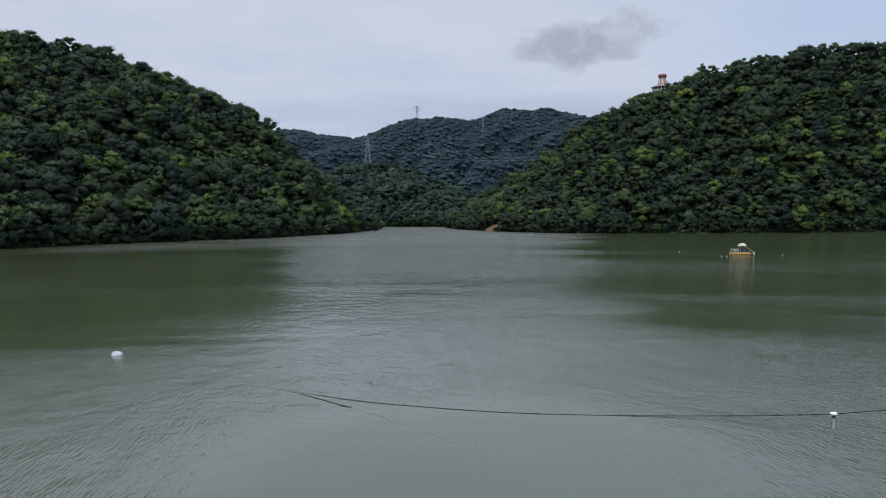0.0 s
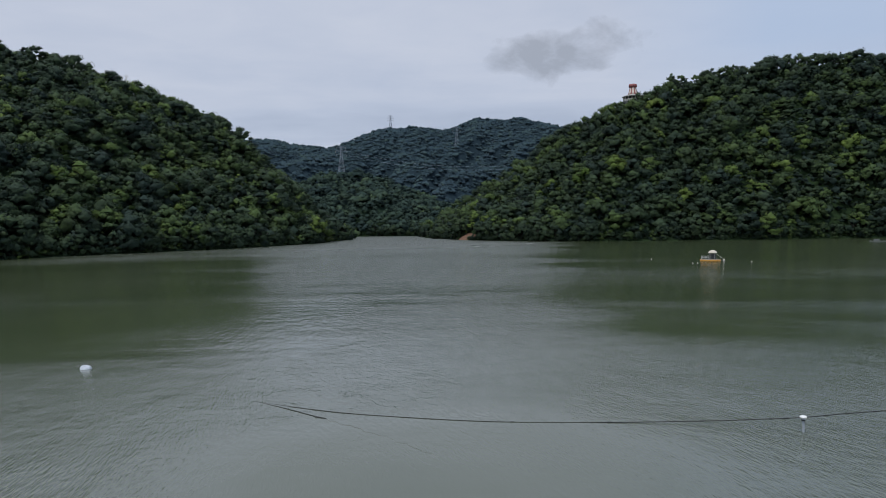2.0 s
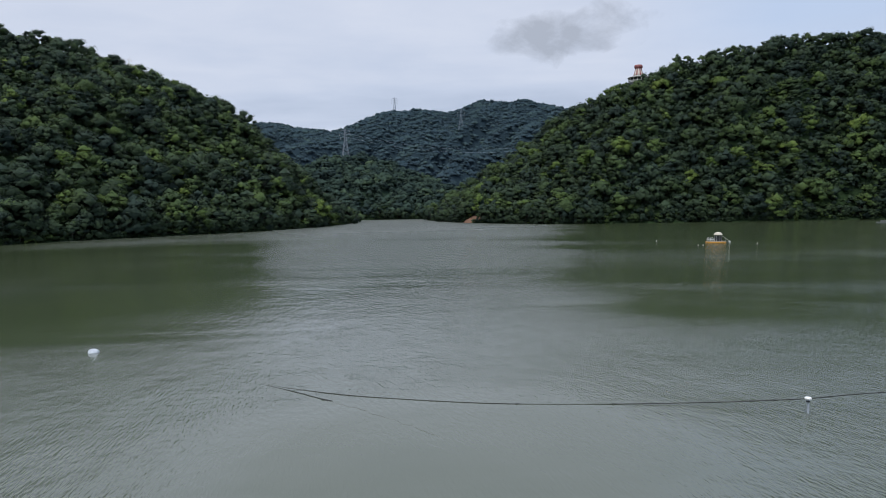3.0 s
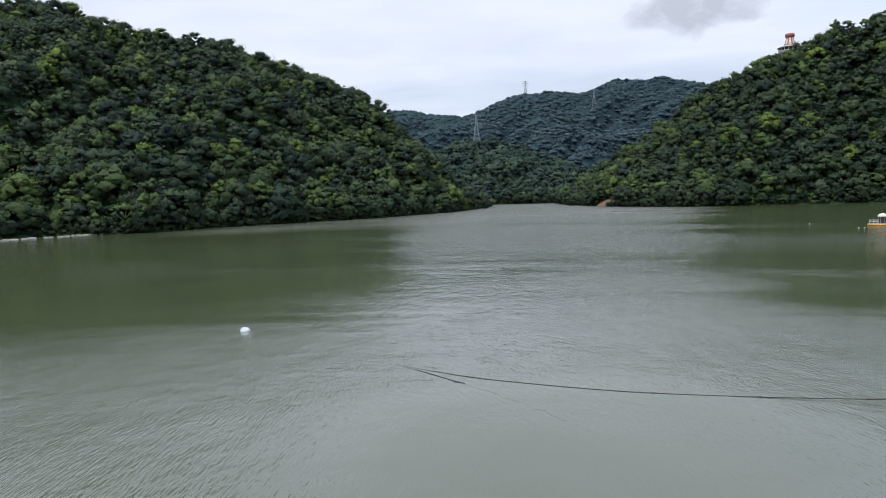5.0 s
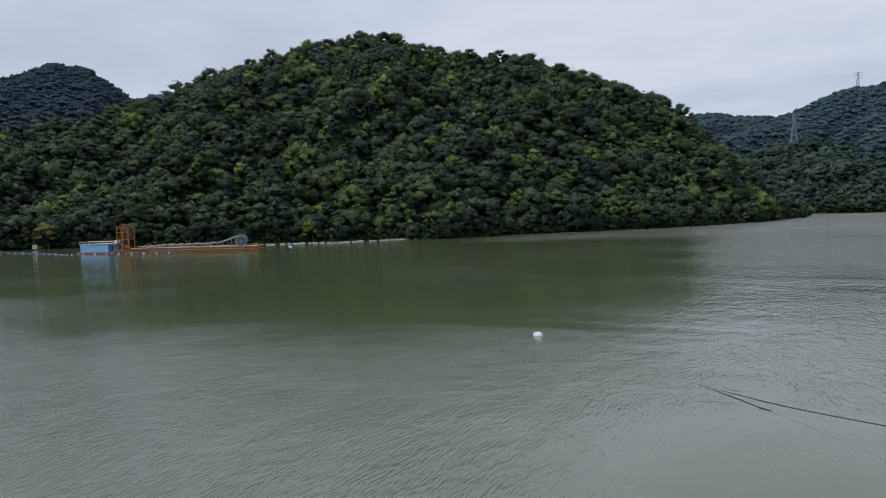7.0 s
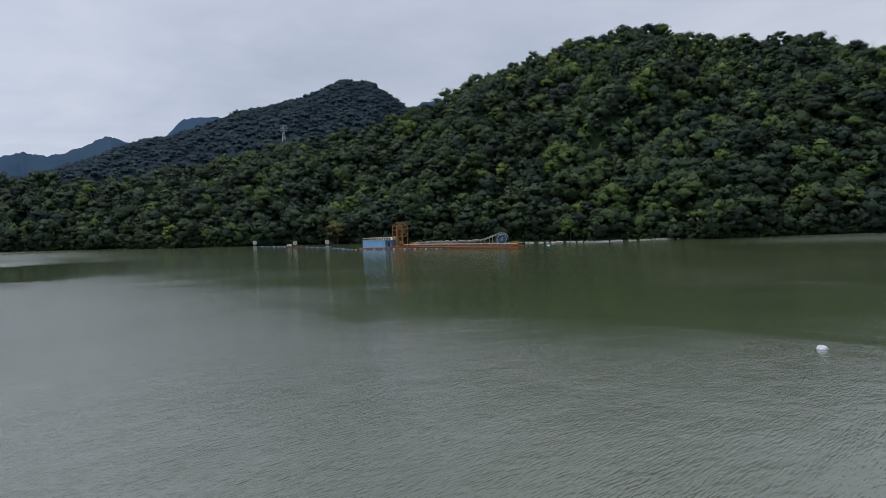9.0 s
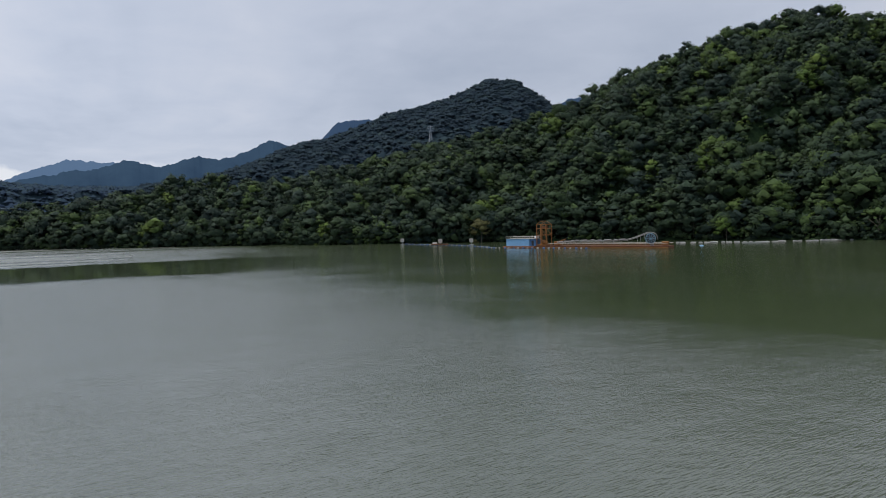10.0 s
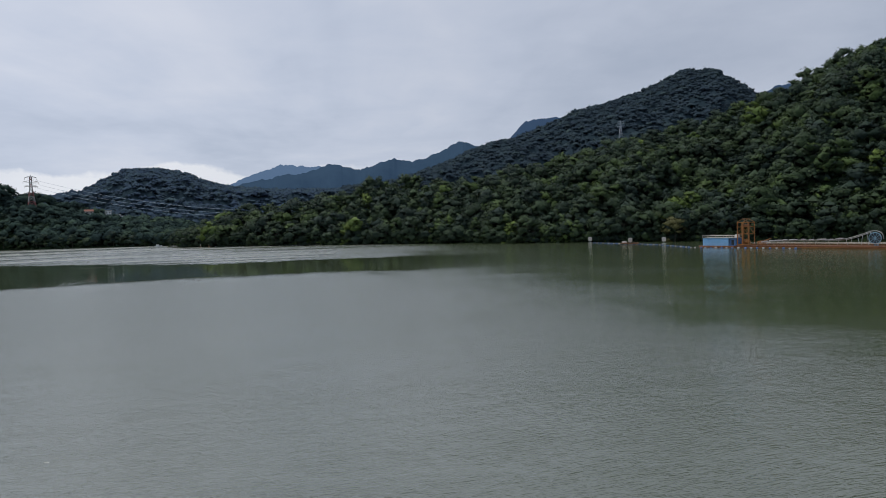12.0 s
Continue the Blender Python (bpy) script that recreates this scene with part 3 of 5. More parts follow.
def crowns(base, r, h, tone, lobes, cards, size, rng, low=0.22, puff=0.30, even=1.25, sag=0.42):
    """Vertices, triangles, tones and normals of tree crowns: uneven billows of foliage set over a dome, with leaf clumps on them."""
    N, nv = len(base), len(KNOB)
    # billows spread evenly over the dome, each a little off its place
    k = (np.arange(lobes) + 0.5) / lobes
    th = 2 * np.pi * (np.arange(lobes)[None] * 0.618034 + rng.random((N, 1)) + rng.uniform(-0.10, 0.10, (N, lobes)))
    out = np.clip(np.sqrt(k)[None] * rng.uniform(0.78, 1.16, (N, lobes)), 0, 1.1)
    lean = rng.normal(0, 0.12, (N, 2))
    stretch = rng.uniform(0.85, 1.18, (N, 1))
    rad = r[:, None] * 0.80 * out
    lz = h[:, None] * (0.86 - (0.84 - low) * out ** 2.2 + rng.normal(0, 0.055, (N, lobes)))
    lr = r[:, None] * puff * rng.uniform(0.55, 1.40, (N, lobes)) * (1.08 - 0.22 * out)
    c = np.stack([base[:, :1] + rad * stretch * np.cos(th) + lean[:, :1] * r[:, None], base[:, 1:2] + rad / stretch * np.sin(th) + lean[:, 1:] * r[:, None], base[:, 2:] + lz], -1)
    away = (c - base[:, None, :]) / np.stack([r, r, h], -1)[:, None, :] - np.array([0, 0, sag])
    spin = (rng.random((N, lobes)) * 6.28)[..., None]
    ox = KNOB[None, None, :, 0] * np.cos(spin) - KNOB[None, None, :, 1] * np.sin(spin)
    oy = KNOB[None, None, :, 0] * np.sin(spin) + KNOB[None, None, :, 1] * np.cos(spin)
    oz = np.broadcast_to(KNOB[None, None, :, 2], ox.shape)
    dent = rng.uniform(0.72, 1.12, ox.shape)
    flat = rng.uniform(0.52, 0.88, (N, lobes, 1))
    off = np.stack([ox * dent, oy * dent, oz * dent * flat], -1)
    cv = (c[:, :, None, :] + off * lr[..., None, None]).reshape(-1, 3)
    cn = (np.stack([ox, oy, oz], -1) * 0.6 + away[:, :, None, :] * even).reshape(-1, 3)
    cf = (np.arange(N * lobes)[:, None, None] * nv + KNOB_F[None]).reshape(-1, 3)
    lt = np.repeat(tone[:, None], lobes, 1) + rng.normal(0, 0.06, (N, lobes))
    ct = np.repeat(lt.ravel(), nv)
    # leaf clumps, more of them on the larger crowns
    share = np.maximum(6, np.round(cards * r * r / np.mean(r * r))).astype(int)
    row = np.repeat(np.arange(N), share)
    M = len(row)
    j = rng.integers(0, lobes, M)
    w = 1.0 - 1.25 * rng.random(M)
    ph = rng.random(M) * 2 * np.pi
    q = np.sqrt(np.clip(1 - w * w, 0, 1))
    n = np.stack([q * np.cos(ph), q * np.sin(ph), w], -1) + away[row, j] * 0.9
    n /= np.linalg.norm(n, axis=-1, keepdims=True)
    p = c[row, j] + n * (lr[row, j] * (0.84 + 0.46 * rng.random(M) ** 1.5))[:, None] * np.concatenate([np.ones((M, 2)), flat[row, j]], 1)
    ln = n * 0.55 + away[row, j] * even + rng.normal(0, 0.20, n.shape)
    n = n + rng.normal(0, 0.42, n.shape) + np.array([0, 0, 0.25])
    n /= np.linalg.norm(n, axis=-1, keepdims=True)
    t = np.cross(n, rng.normal(0, 1, n.shape))
    t /= np.linalg.norm(t, axis=-1, keepdims=True)
    b = np.cross(n, t)
    s = (size * (0.55 + 0.8 * rng.random(M)))[:, None]
    e = 0.7 + 0.6 * rng.random((3, M, 1))
    lv = np.stack([p + t * s * e[0], p + (b * 0.87 - t * 0.5) * s * e[1], p - (b * 0.87 + t * 0.5) * s * e[2]], 1).reshape(-1, 3)
    lf = len(cv) + np.arange(M * 3).reshape(-1, 3)
    lt = np.repeat(lt[row, j] + rng.normal(0.03, 0.085, M), 3)
    nn = np.concatenate([cn, np.repeat(ln, 3, 0)])
    nn /= np.linalg.norm(nn, axis=-1, keepdims=True) + 1e-6
    return np.concatenate([cv, lv]), np.concatenate([cf, lf]), np.concatenate([ct, lt]), nn


def leafy(name, v, f, t, normals, mat):
    ob = mesh_object(name, v, f, mat, True)
    ob.data.normals_split_custom_set_from_vertices(normals)
    at = ob.data.attributes.new("tone", "FLOAT", "POINT")
    at.data.foreach_set("value", t.astype(np.float32))
    return ob


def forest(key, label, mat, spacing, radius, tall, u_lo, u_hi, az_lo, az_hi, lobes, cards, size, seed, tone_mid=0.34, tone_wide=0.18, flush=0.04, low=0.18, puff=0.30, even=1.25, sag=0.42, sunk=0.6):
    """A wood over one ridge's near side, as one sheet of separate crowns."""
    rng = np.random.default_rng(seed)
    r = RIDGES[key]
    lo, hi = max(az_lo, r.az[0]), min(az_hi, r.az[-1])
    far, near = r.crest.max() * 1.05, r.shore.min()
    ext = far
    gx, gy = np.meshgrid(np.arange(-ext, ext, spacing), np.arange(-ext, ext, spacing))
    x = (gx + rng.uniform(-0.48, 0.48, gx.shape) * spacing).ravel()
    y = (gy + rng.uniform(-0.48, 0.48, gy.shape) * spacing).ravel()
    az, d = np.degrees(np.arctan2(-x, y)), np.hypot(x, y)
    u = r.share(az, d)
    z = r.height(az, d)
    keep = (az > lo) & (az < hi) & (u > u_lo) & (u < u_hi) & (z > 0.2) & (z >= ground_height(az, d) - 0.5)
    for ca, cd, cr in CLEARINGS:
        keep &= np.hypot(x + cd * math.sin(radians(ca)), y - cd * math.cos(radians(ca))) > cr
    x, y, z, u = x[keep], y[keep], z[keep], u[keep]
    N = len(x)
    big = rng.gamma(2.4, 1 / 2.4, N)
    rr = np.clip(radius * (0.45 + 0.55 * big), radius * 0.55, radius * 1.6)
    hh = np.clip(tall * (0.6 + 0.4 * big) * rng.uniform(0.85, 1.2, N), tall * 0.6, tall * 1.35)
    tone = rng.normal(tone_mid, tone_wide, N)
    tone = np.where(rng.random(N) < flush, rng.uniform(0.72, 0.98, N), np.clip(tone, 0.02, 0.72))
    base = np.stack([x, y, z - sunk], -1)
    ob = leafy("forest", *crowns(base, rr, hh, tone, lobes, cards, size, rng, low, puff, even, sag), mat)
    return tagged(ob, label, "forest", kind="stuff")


def shore_shrubs(key, az_lo, az_hi, step, seed, label, mat, tone_mid=0.26):
    """Low shrubs in an unbroken fringe along one ridge's shore."""
    rng = np.random.default_rng(seed)
    r = RIDGES[key]
    az, rows = az_lo, []
    while az < az_hi:
        d0 = float(np.interp(az, r.az, r.shore))
        for back in (0.0, 2.4):
            d = d0 + back + rng.uniform(-0.5, 0.9)
            if all(math.hypot(d * math.sin(radians(az)) - cd * math.sin(radians(ca)), d * math.cos(radians(az)) - cd * math.cos(radians(ca))) > cr for ca, cd, cr in CLEARINGS if ca != 33.35):
                rows.append((-d * math.sin(radians(az)), d * math.cos(radians(az)), max(0.0, float(r.height(np.array(az), np.array(d)))) - 0.5, back))
        az += math.degrees(step * rng.uniform(0.6, 1.4) / d0)
    a = np.array(rows)
    n = len(a)
    rr = rng.uniform(1.5, 2.7, n)
    hh = rng.uniform(2.2, 4.6, n) + a[:, 3] * 0.6
    tone = np.where(rng.random(n) < 0.06, rng.uniform(0.6, 0.8, n), np.clip(rng.normal(tone_mid, 0.15, n), 0.02, 0.6))
    ob = leafy("shrubs", *crowns(a[:, :3], rr, hh, tone, 7, 100, 0.40, rng, 0.14, 0.42), mat)
    return tagged(ob, label, "shrubs", kind="stuff")


def polar(az, d, z=0.0):
    return Vector((-d * math.sin(radians(az)), d * math.cos(radians(az)), z))


def site(key, az, el, lo, hi):
    """Where a ridge's face is met under a given elevation."""
    d = np.arange(lo, hi, 2.0)
    z = RIDGES[key].height(np.full(d.shape, az), d)
    i = int(np.argmin(np.abs(np.degrees(np.arctan2(z - EYE_H, d)) - el)))
    return polar(az, float(d[i]), float(z[i])), float(d[i])


CLEARINGS = [(-3.9, 530, 9.0), (-8.4, 640, 5.0), (23.9, 342, 2.6), (33.35, 302.5, 3.4)]      # bare earth: azimuth, distance, radius
HOUSES = [(106.6, 1.15), (105.35, 1.15), (104.75, 0.95), (104.3, 0.85)]      # azimuth, elevation of the plot
for plot_az, plot_el in HOUSES:
    CLEARINGS.append((plot_az, site("far", plot_az, plot_el, 690, 850)[1] - 9.0, 11.0))
shore_shrubs("left", 5.9, 88.6, 2.1, 61, "leafy shrubs hanging over the edge of the lake", LEAF)
shore_shrubs("right", -37.0, -0.8, 2.4, 62, "dark leafy shrubs along the foot of the hill", LEAF)
shore_shrubs("point", 88.6, 100.3, 2.6, 63, "dark leafy shrubs round the wooded point", LEAF, 0.2)
# the valley flank's leaf tone is lowered to paint in its shade
forest("left", "broadleaf forest on the hill's flank by the valley, shade painted into its tone", LEAF, 8.0, 6.5, 12.0, 0.002, 1.06, 5.0, 22.0, 20, 400, 0.49, 27, tone_mid=0.24, tone_wide=0.20, flush=0.03)
forest("left", "dense broadleaf forest covering a steep lakeside hill", LEAF, 8.0, 6.5, 12.0, 0.002, 1.06, 22.0, 46.0, 20, 430, 0.46, 11, tone_mid=0.37, tone_wide=0.21, flush=0.06)
forest("left", "darker broadleaf forest on the hill's long falling ridge", LEAF, 8.3, 6.5, 12.0, 0.002, 1.06, 46.0, 89.5, 18, 330, 0.53, 19, tone_mid=0.22, tone_wide=0.17, flush=0.015)
forest("point", "dark broadleaf forest on a low wooded point", LEAF, 8.4, 6.6, 10.5, 0.002, 1.1, 88, 101, 18, 260, 0.66, 12, tone_mid=0.2, flush=0.015, puff=0.3)
forest("right", "dense broadleaf forest covering a hill across the lake", LEAF, 8.4, 6.7, 12.0, 0.002, 1.07, -37, 0, 17, 310, 0.59, 13, tone_mid=0.31, tone_wide=0.2)
forest("left", "low dark undergrowth between the trees", LEAF, 5.6, 3.9, 5.0, 0.01, 1.03, 5.0, 89.5, 3, 14, 0.7, 41, tone_mid=0.25, flush=0.0, low=0.04, puff=0.6)
forest("right", "low dark undergrowth below the hill's trees", LEAF, 6.0, 4.1, 5.4, 0.01, 1.03, -37, 0, 3, 14, 0.75, 42, tone_mid=0.25, flush=0.0, low=0.04, puff=0.6)
forest("spur", "dark green forest on a spur in the valley, faint haze put into its leaf colour", LEAF_FAR, 8.2, 6.4, 9.0, 0.0, 1.06, -6, 14, 14, 100, 0.75, 14, tone_mid=0.36, tone_wide=0.14, flush=0.02, puff=0.34, low=0.3, even=1.2)
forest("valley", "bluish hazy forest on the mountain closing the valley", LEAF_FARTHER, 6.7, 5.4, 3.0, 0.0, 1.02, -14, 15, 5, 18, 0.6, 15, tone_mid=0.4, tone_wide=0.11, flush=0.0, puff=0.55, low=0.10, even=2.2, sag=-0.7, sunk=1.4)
forest("side", "dark grey-green forest on a peaked mountain, haze put into its leaf colour", LEAF_SIDE, 6.7, 5.4, 3.0, 0.40, 1.02, 47, 88, 5, 18, 0.6, 16, tone_mid=0.4, tone_wide=0.11, flush=0.0, puff=0.55, low=0.10, even=2.2, sag=-0.7, sunk=1.4)
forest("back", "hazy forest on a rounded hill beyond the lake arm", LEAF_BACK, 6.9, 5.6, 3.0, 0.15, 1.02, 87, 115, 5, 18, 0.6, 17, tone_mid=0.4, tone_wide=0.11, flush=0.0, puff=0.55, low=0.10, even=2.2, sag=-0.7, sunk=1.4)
forest("far", "dark forest along the far bank of the lake arm, haze put into its leaf colour", LEAF_FAR, 8.4, 6.6, 9.0, 0.0, 1.05, 98, 116, 14, 100, 0.75, 18, tone_mid=0.24, tone_wide=0.12, flush=0.01, puff=0.34, low=0.3, even=1.2)

# ---- things ----
def thing(name, m, label, category, group=""):
    ob = new(name)
    ob.empty_display_size = 0.5
    ob.matrix_world = m
    return tagged(ob, label, category, group)


def part(name, bm, mat, parent, label=""):
    """Links a bmesh as one mesh object under a thing or a part."""
    me = bpy.data.meshes.new(name)
    bmesh.ops.recalc_face_normals(bm, faces=bm.faces)
    bm.to_mesh(me)
    bm.free()
    me.materials.append(mat)
    ob = new(name, me)
    ob.parent = parent
    return tagged(ob, label)


def again(ob, m, parent):
    """Another piece on the same mesh."""
    o = new(ob.name.split(".")[0], ob.data)
    o.parent, o.matrix_basis = parent, m
    return o


def bar(bm, p, q, r, r2=None, n=6):
    """A round bar from p to q."""
    p, q = Vector(p), Vector(q)
    r2 = r if r2 is None else r2
    w = (q - p).normalized()
    u = w.orthogonal().normalized()
    v = w.cross(u)
    rings = []
    for c, rad in ((p, r), (q, r2)):
        rings.append([bm.verts.new(c + (u * math.cos(a) + v * math.sin(a)) * rad) for a in (2 * math.pi * k / n for k in range(n))])
    for k in range(n):
        bm.faces.new((rings[0][k], rings[0][(k + 1) % n], rings[1][(k + 1) % n], rings[1][k]))
    bm.faces.new(rings[0][::-1])
    bm.faces.new(rings[1])
    return bm


def box(bm, x0, x1, y0, y1, z0, z1, bevel=0.0):
    r = bmesh.ops.create_cube(bm, size=1.0, matrix=Matrix.Translation(((x0 + x1) / 2, (y0 + y1) / 2, (z0 + z1) / 2)) @ Matrix.Diagonal((x1 - x0, y1 - y0, z1 - z0, 1)))
    if bevel:
        es = {e for v in r["verts"] for e in v.link_edges}
        bmesh.ops.bevel(bm, geom=list(es), offset=bevel, segments=2, affect="EDGES", profile=0.5)
    return bm


def lathe(bm, profile, n=24, wobble=0.0, seed=0):
    """A turned solid from rows of (radius, height)."""
    rng = random.Random(seed)
    rings = []
    for r, z in profile:
        rings.append([bm.verts.new((r * math.cos(2 * math.pi * k / n) * (1 + rng.uniform(-wobble, wobble)), r * math.sin(2 * math.pi * k / n) * (1 + rng.uniform(-wobble, wobble)), z)) for k in range(n)])
    for a, b in zip(rings, rings[1:]):
        for k in range(n):
            bm.faces.new((a[k], a[(k + 1) % n], b[(k + 1) % n], b[k]))
    bm.faces.new(rings[0][::-1])
    bm.faces.new(rings[-1])
    for f in bm.faces:
        f.smooth = True
    return bm


def tube(bm, pts, r, n=6):
    """A tube through points."""
    pts = [Vector(p) for p in pts]
    rings = []
    for i, p in enumerate(pts):
        w = (pts[min(i + 1, len(pts) - 1)] - pts[max(i - 1, 0)]).normalized()
        u = w.cross(Vector((0, 0, 1))) if abs(w.z) < 0.95 else w.cross(Vector((1, 0, 0)))
        u.normalize()
        v = w.cross(u)
        rings.append([bm.verts.new(p + (u * math.cos(2 * math.pi * k / n) + v * math.sin(2 * math.pi * k / n)) * r) for k in range(n)])
    for a, b in zip(rings, rings[1:]):
        for k in range(n):
            bm.faces.new((a[k], a[(k + 1) % n], b[(k + 1) % n], b[k])).smooth = True
    bm.faces.new(rings[0][::-1])
    bm.faces.new(rings[-1])
    return bm


def smooth_path(pts, steps=6):
    """Catmull-Rom points through a few given ones."""
    pts = [Vector(p) for p in pts]
    out = []
    for i in range(len(pts) - 1):
        a, b, c, d = pts[max(i - 1, 0)], pts[i], pts[i + 1], pts[min(i + 2, len(pts) - 1)]
        for k in range(steps):
            t = k / steps
            out.append(0.5 * ((2 * b) + (c - a) * t + (2 * a - 5 * b + 4 * c - d) * t * t + (3 * b - a - 3 * c + d) * t ** 3))
    return out + [pts[-1]]


# ---- trees along the water ----
def tree(seed, r, h, low, cards, size, mat, bark, label, trunk_r=0.18, lean=0.0, tone=0.36, lobes=18):
    """One tree at the origin: a tapered trunk with limbs, and a crown of leaf clumps."""
    rng = np.random.default_rng(seed)
    root = thing("tree", Matrix.Identity(4), label, "tree", "trees along the shore")
    bm = bmesh.new()
    stem = [Vector((0, 0, -0.6)), Vector((lean * 0.3 * h, 0.1, h * 0.25)), Vector((lean * 0.5 * h, 0.0, h * 0.45)), Vector((lean * 0.6 * h, 0.1, h * 0.7))]
    for i in range(3):
        bar(bm, stem[i], stem[i + 1], trunk_r * (1 - 0.25 * i), trunk_r * (0.75 - 0.25 * i), 7)
    for i in range(5):
        a = 2 * math.pi * (i + rng.random() * 0.6) / 5
        s0 = stem[1].lerp(stem[3], 0.15 + 0.15 * i)
        mid = s0 + Vector((math.cos(a) * r * 0.35, math.sin(a) * r * 0.35, h * 0.12))
        bar(bm, s0, mid, trunk_r * 0.4, trunk_r * 0.26, 5)
        bar(bm, mid, mid + Vector((math.cos(a + 0.4) * r * 0.3, math.sin(a + 0.4) * r * 0.3, h * 0.12)), trunk_r * 0.26, trunk_r * 0.1, 5)
    part("trunk", bm, bark, root)
    crown = leafy("crown", *crowns(np.array([[lean * 0.5 * h, 0, 0.0]]), np.array([r]), np.array([h]), np.array([tone]), lobes, cards, size, rng, low, 0.38), mat)
    crown.parent = root
    return root


SHORE_TREES = [
    tree(1, 4.6, 9.0, 0.08, 560, 0.42, LEAF, BARK, "broad leafy tree leaning over the lake edge", lean=0.05, tone=0.30),
    tree(2, 5.4, 11.0, 0.08, 640, 0.44, LEAF, BARK, "large dark broadleaf tree standing at the water", tone=0.24),
    tree(3, 3.8, 7.0, 0.06, 480, 0.40, LEAF, BARK, "low bushy tree hanging over the water", tone=0.36),
    tree(4, 4.4, 10.5, 0.10, 540, 0.42, LEAF, BARK, "tall leafy tree with a dark green crown", tone=0.28),
    tree(5, 3.4, 5.5, 0.05, 430, 0.38, LEAF, BARK, "small bright green bushy tree at the water's edge", tone=0.52),
    tree(6, 5.0, 8.0, 0.06, 600, 0.42, LEAF, BARK, "wide spreading broadleaf tree on the bank", lean=-0.04, tone=0.33),
]


def plant_shore(key, az_lo, az_hi, step, seed):
    """Trees in an uneven row along one ridge's shore."""
    rng = random.Random(seed)
    r = RIDGES[key]
    az = az_lo
    while az < az_hi:
        d = float(np.interp(az, r.az, r.shore)) + rng.uniform(-0.4, 2.6)
        z = float(r.height(np.array(az), np.array(d)))
        if all((polar(az, d) - polar(ca, cd)).length > cr + 2 for ca, cd, cr in CLEARINGS):
            s = rng.uniform(0.75, 1.2)
            m = Matrix.Translation(polar(az, d, max(z, 0.05))) @ Matrix.Rotation(rng.uniform(0, 6.28), 4, "Z") @ Matrix.Diagonal((s, s, s * rng.uniform(0.85, 1.15), 1))
            copy_thing(SHORE_TREES[rng.randrange(len(SHORE_TREES))], m)
        az += math.degrees(step * rng.uniform(0.6, 1.3) / d)


plant_shore("left", 5.9, 88.0, 5.2, 21)
plant_shore("point", 88.5, 100.2, 6.0, 22)
plant_shore("right", -37.0, -0.6, 5.6, 23)
plant_shore("far", 100.5, 114.0, 7.5, 24)
plant_shore("spur", -1.5, 6.5, 8.0, 25)
for ob in SHORE_TREES:
    for o in (*ob.children, ob):
        bpy.data.objects.remove(o)

# trees that stand out
FORK_BARK = material("weathered_pale_bark", (0.19, 0.17, 0.13), 0.9, scale=1.5, bump=0.02)
lone = thing("tree", pose(*polar(33.2, 303.5, 0.6), 0, 0, 33), "spreading tree with a pale forked trunk on the bank", "tree", "trees along the shore")
fork = bmesh.new()
bar(fork, (0, 0, -0.8), (0.1, 0, 2.6), 0.28, 0.23, 8)
bar(fork, (0.1, 0, 2.6), (0.3, 0.1, 5.0), 0.23, 0.19, 8)
for foot, knee, tip in (((0.3, 0.1, 5.0), (1.5, 0.2, 7.0), (3.2, 0.3, 9.0)), ((0.3, 0.1, 5.0), (-0.7, -0.2, 7.2), (-2.4, -0.5, 9.2)), ((0.2, 0.0, 3.8), (-1.4, -0.4, 5.6), (-3.6, -0.6, 7.6)),
                        ((0.3, 0.1, 5.6), (0.5, 0.5, 7.8), (0.8, 0.9, 9.8)), ((1.5, 0.2, 7.0), (3.0, -0.6, 7.8), (4.6, -0.9, 8.6))):
    bar(fork, foot, knee, 0.19, 0.14, 6)
    bar(fork, knee, tip, 0.14, 0.06, 6)
part("trunk", fork, FORK_BARK, lone)
crown = leafy("crown", *crowns(np.array([[0.3, 0.0, 0.2]]), np.array([6.3]), np.array([11.8]), np.array([0.62]), 26, 520, 0.34, np.random.default_rng(31), 0.60, 0.22), LEAF)
crown.parent = lone
pale = tree(32, 6.0, 11.5, 0.04, 900, 0.40, LEAF_PALE, BARK, "olive-brown bushy tree at the water's edge", tone=0.4)
pale.matrix_world = pose(*polar(61.8, 348.5, 0.3), 0, 0, 10)
foot_tree = tree(34, 5.2, 10.5, 0.12, 700, 0.50, LEAF, BARK, "dark leafy tree at the foot of the lookout", tone=0.28)
foot_tree.matrix_world = pose(*polar(-17.5, 640, float(RIDGES["right"].height(np.array(-17.5), np.array(640.0))) - 1.0), 0, 0, 0)
bright = tree(33, 4.6, 8.0, 0.22, 640, 0.42, LEAF_LIGHT, BARK, "bright yellow-green tree at the foot of the hill", tone=0.45)
bright.matrix_world = pose(*polar(43.0, 316.0, 0.6), 0, 0, 70)
for az, el, k in ((-13.6, 3.75, 1.0), (-12.9, 3.3, 0.8), (-22.6, 3.0, 0.8), (37.6, 9.0, 1.1), (37.0, 8.6, 0.9), (31.5, 3.5, 1.0), (44.4, 3.6, 0.8), (70.6, 0.6, 0.6), (59.0, 6.0, 0.7), (26.4, 3.6, 0.7)):
    key = "right" if az < 0 else "left"
    d = np.arange(RIDGES[key].shore.min(), 720, 1.5)
    z = RIDGES[key].height(np.full(d.shape, az), d)
    i = int(np.argmax(np.degrees(np.arctan2(z + 6 - EYE_H, d)) > el))
    copy_thing(bright, Matrix.Translation(polar(az, float(d[i]) - 4, float(z[i]) + 2.5)) @ Matrix.Diagonal((k * 1.3, k * 1.3, k, 1)))


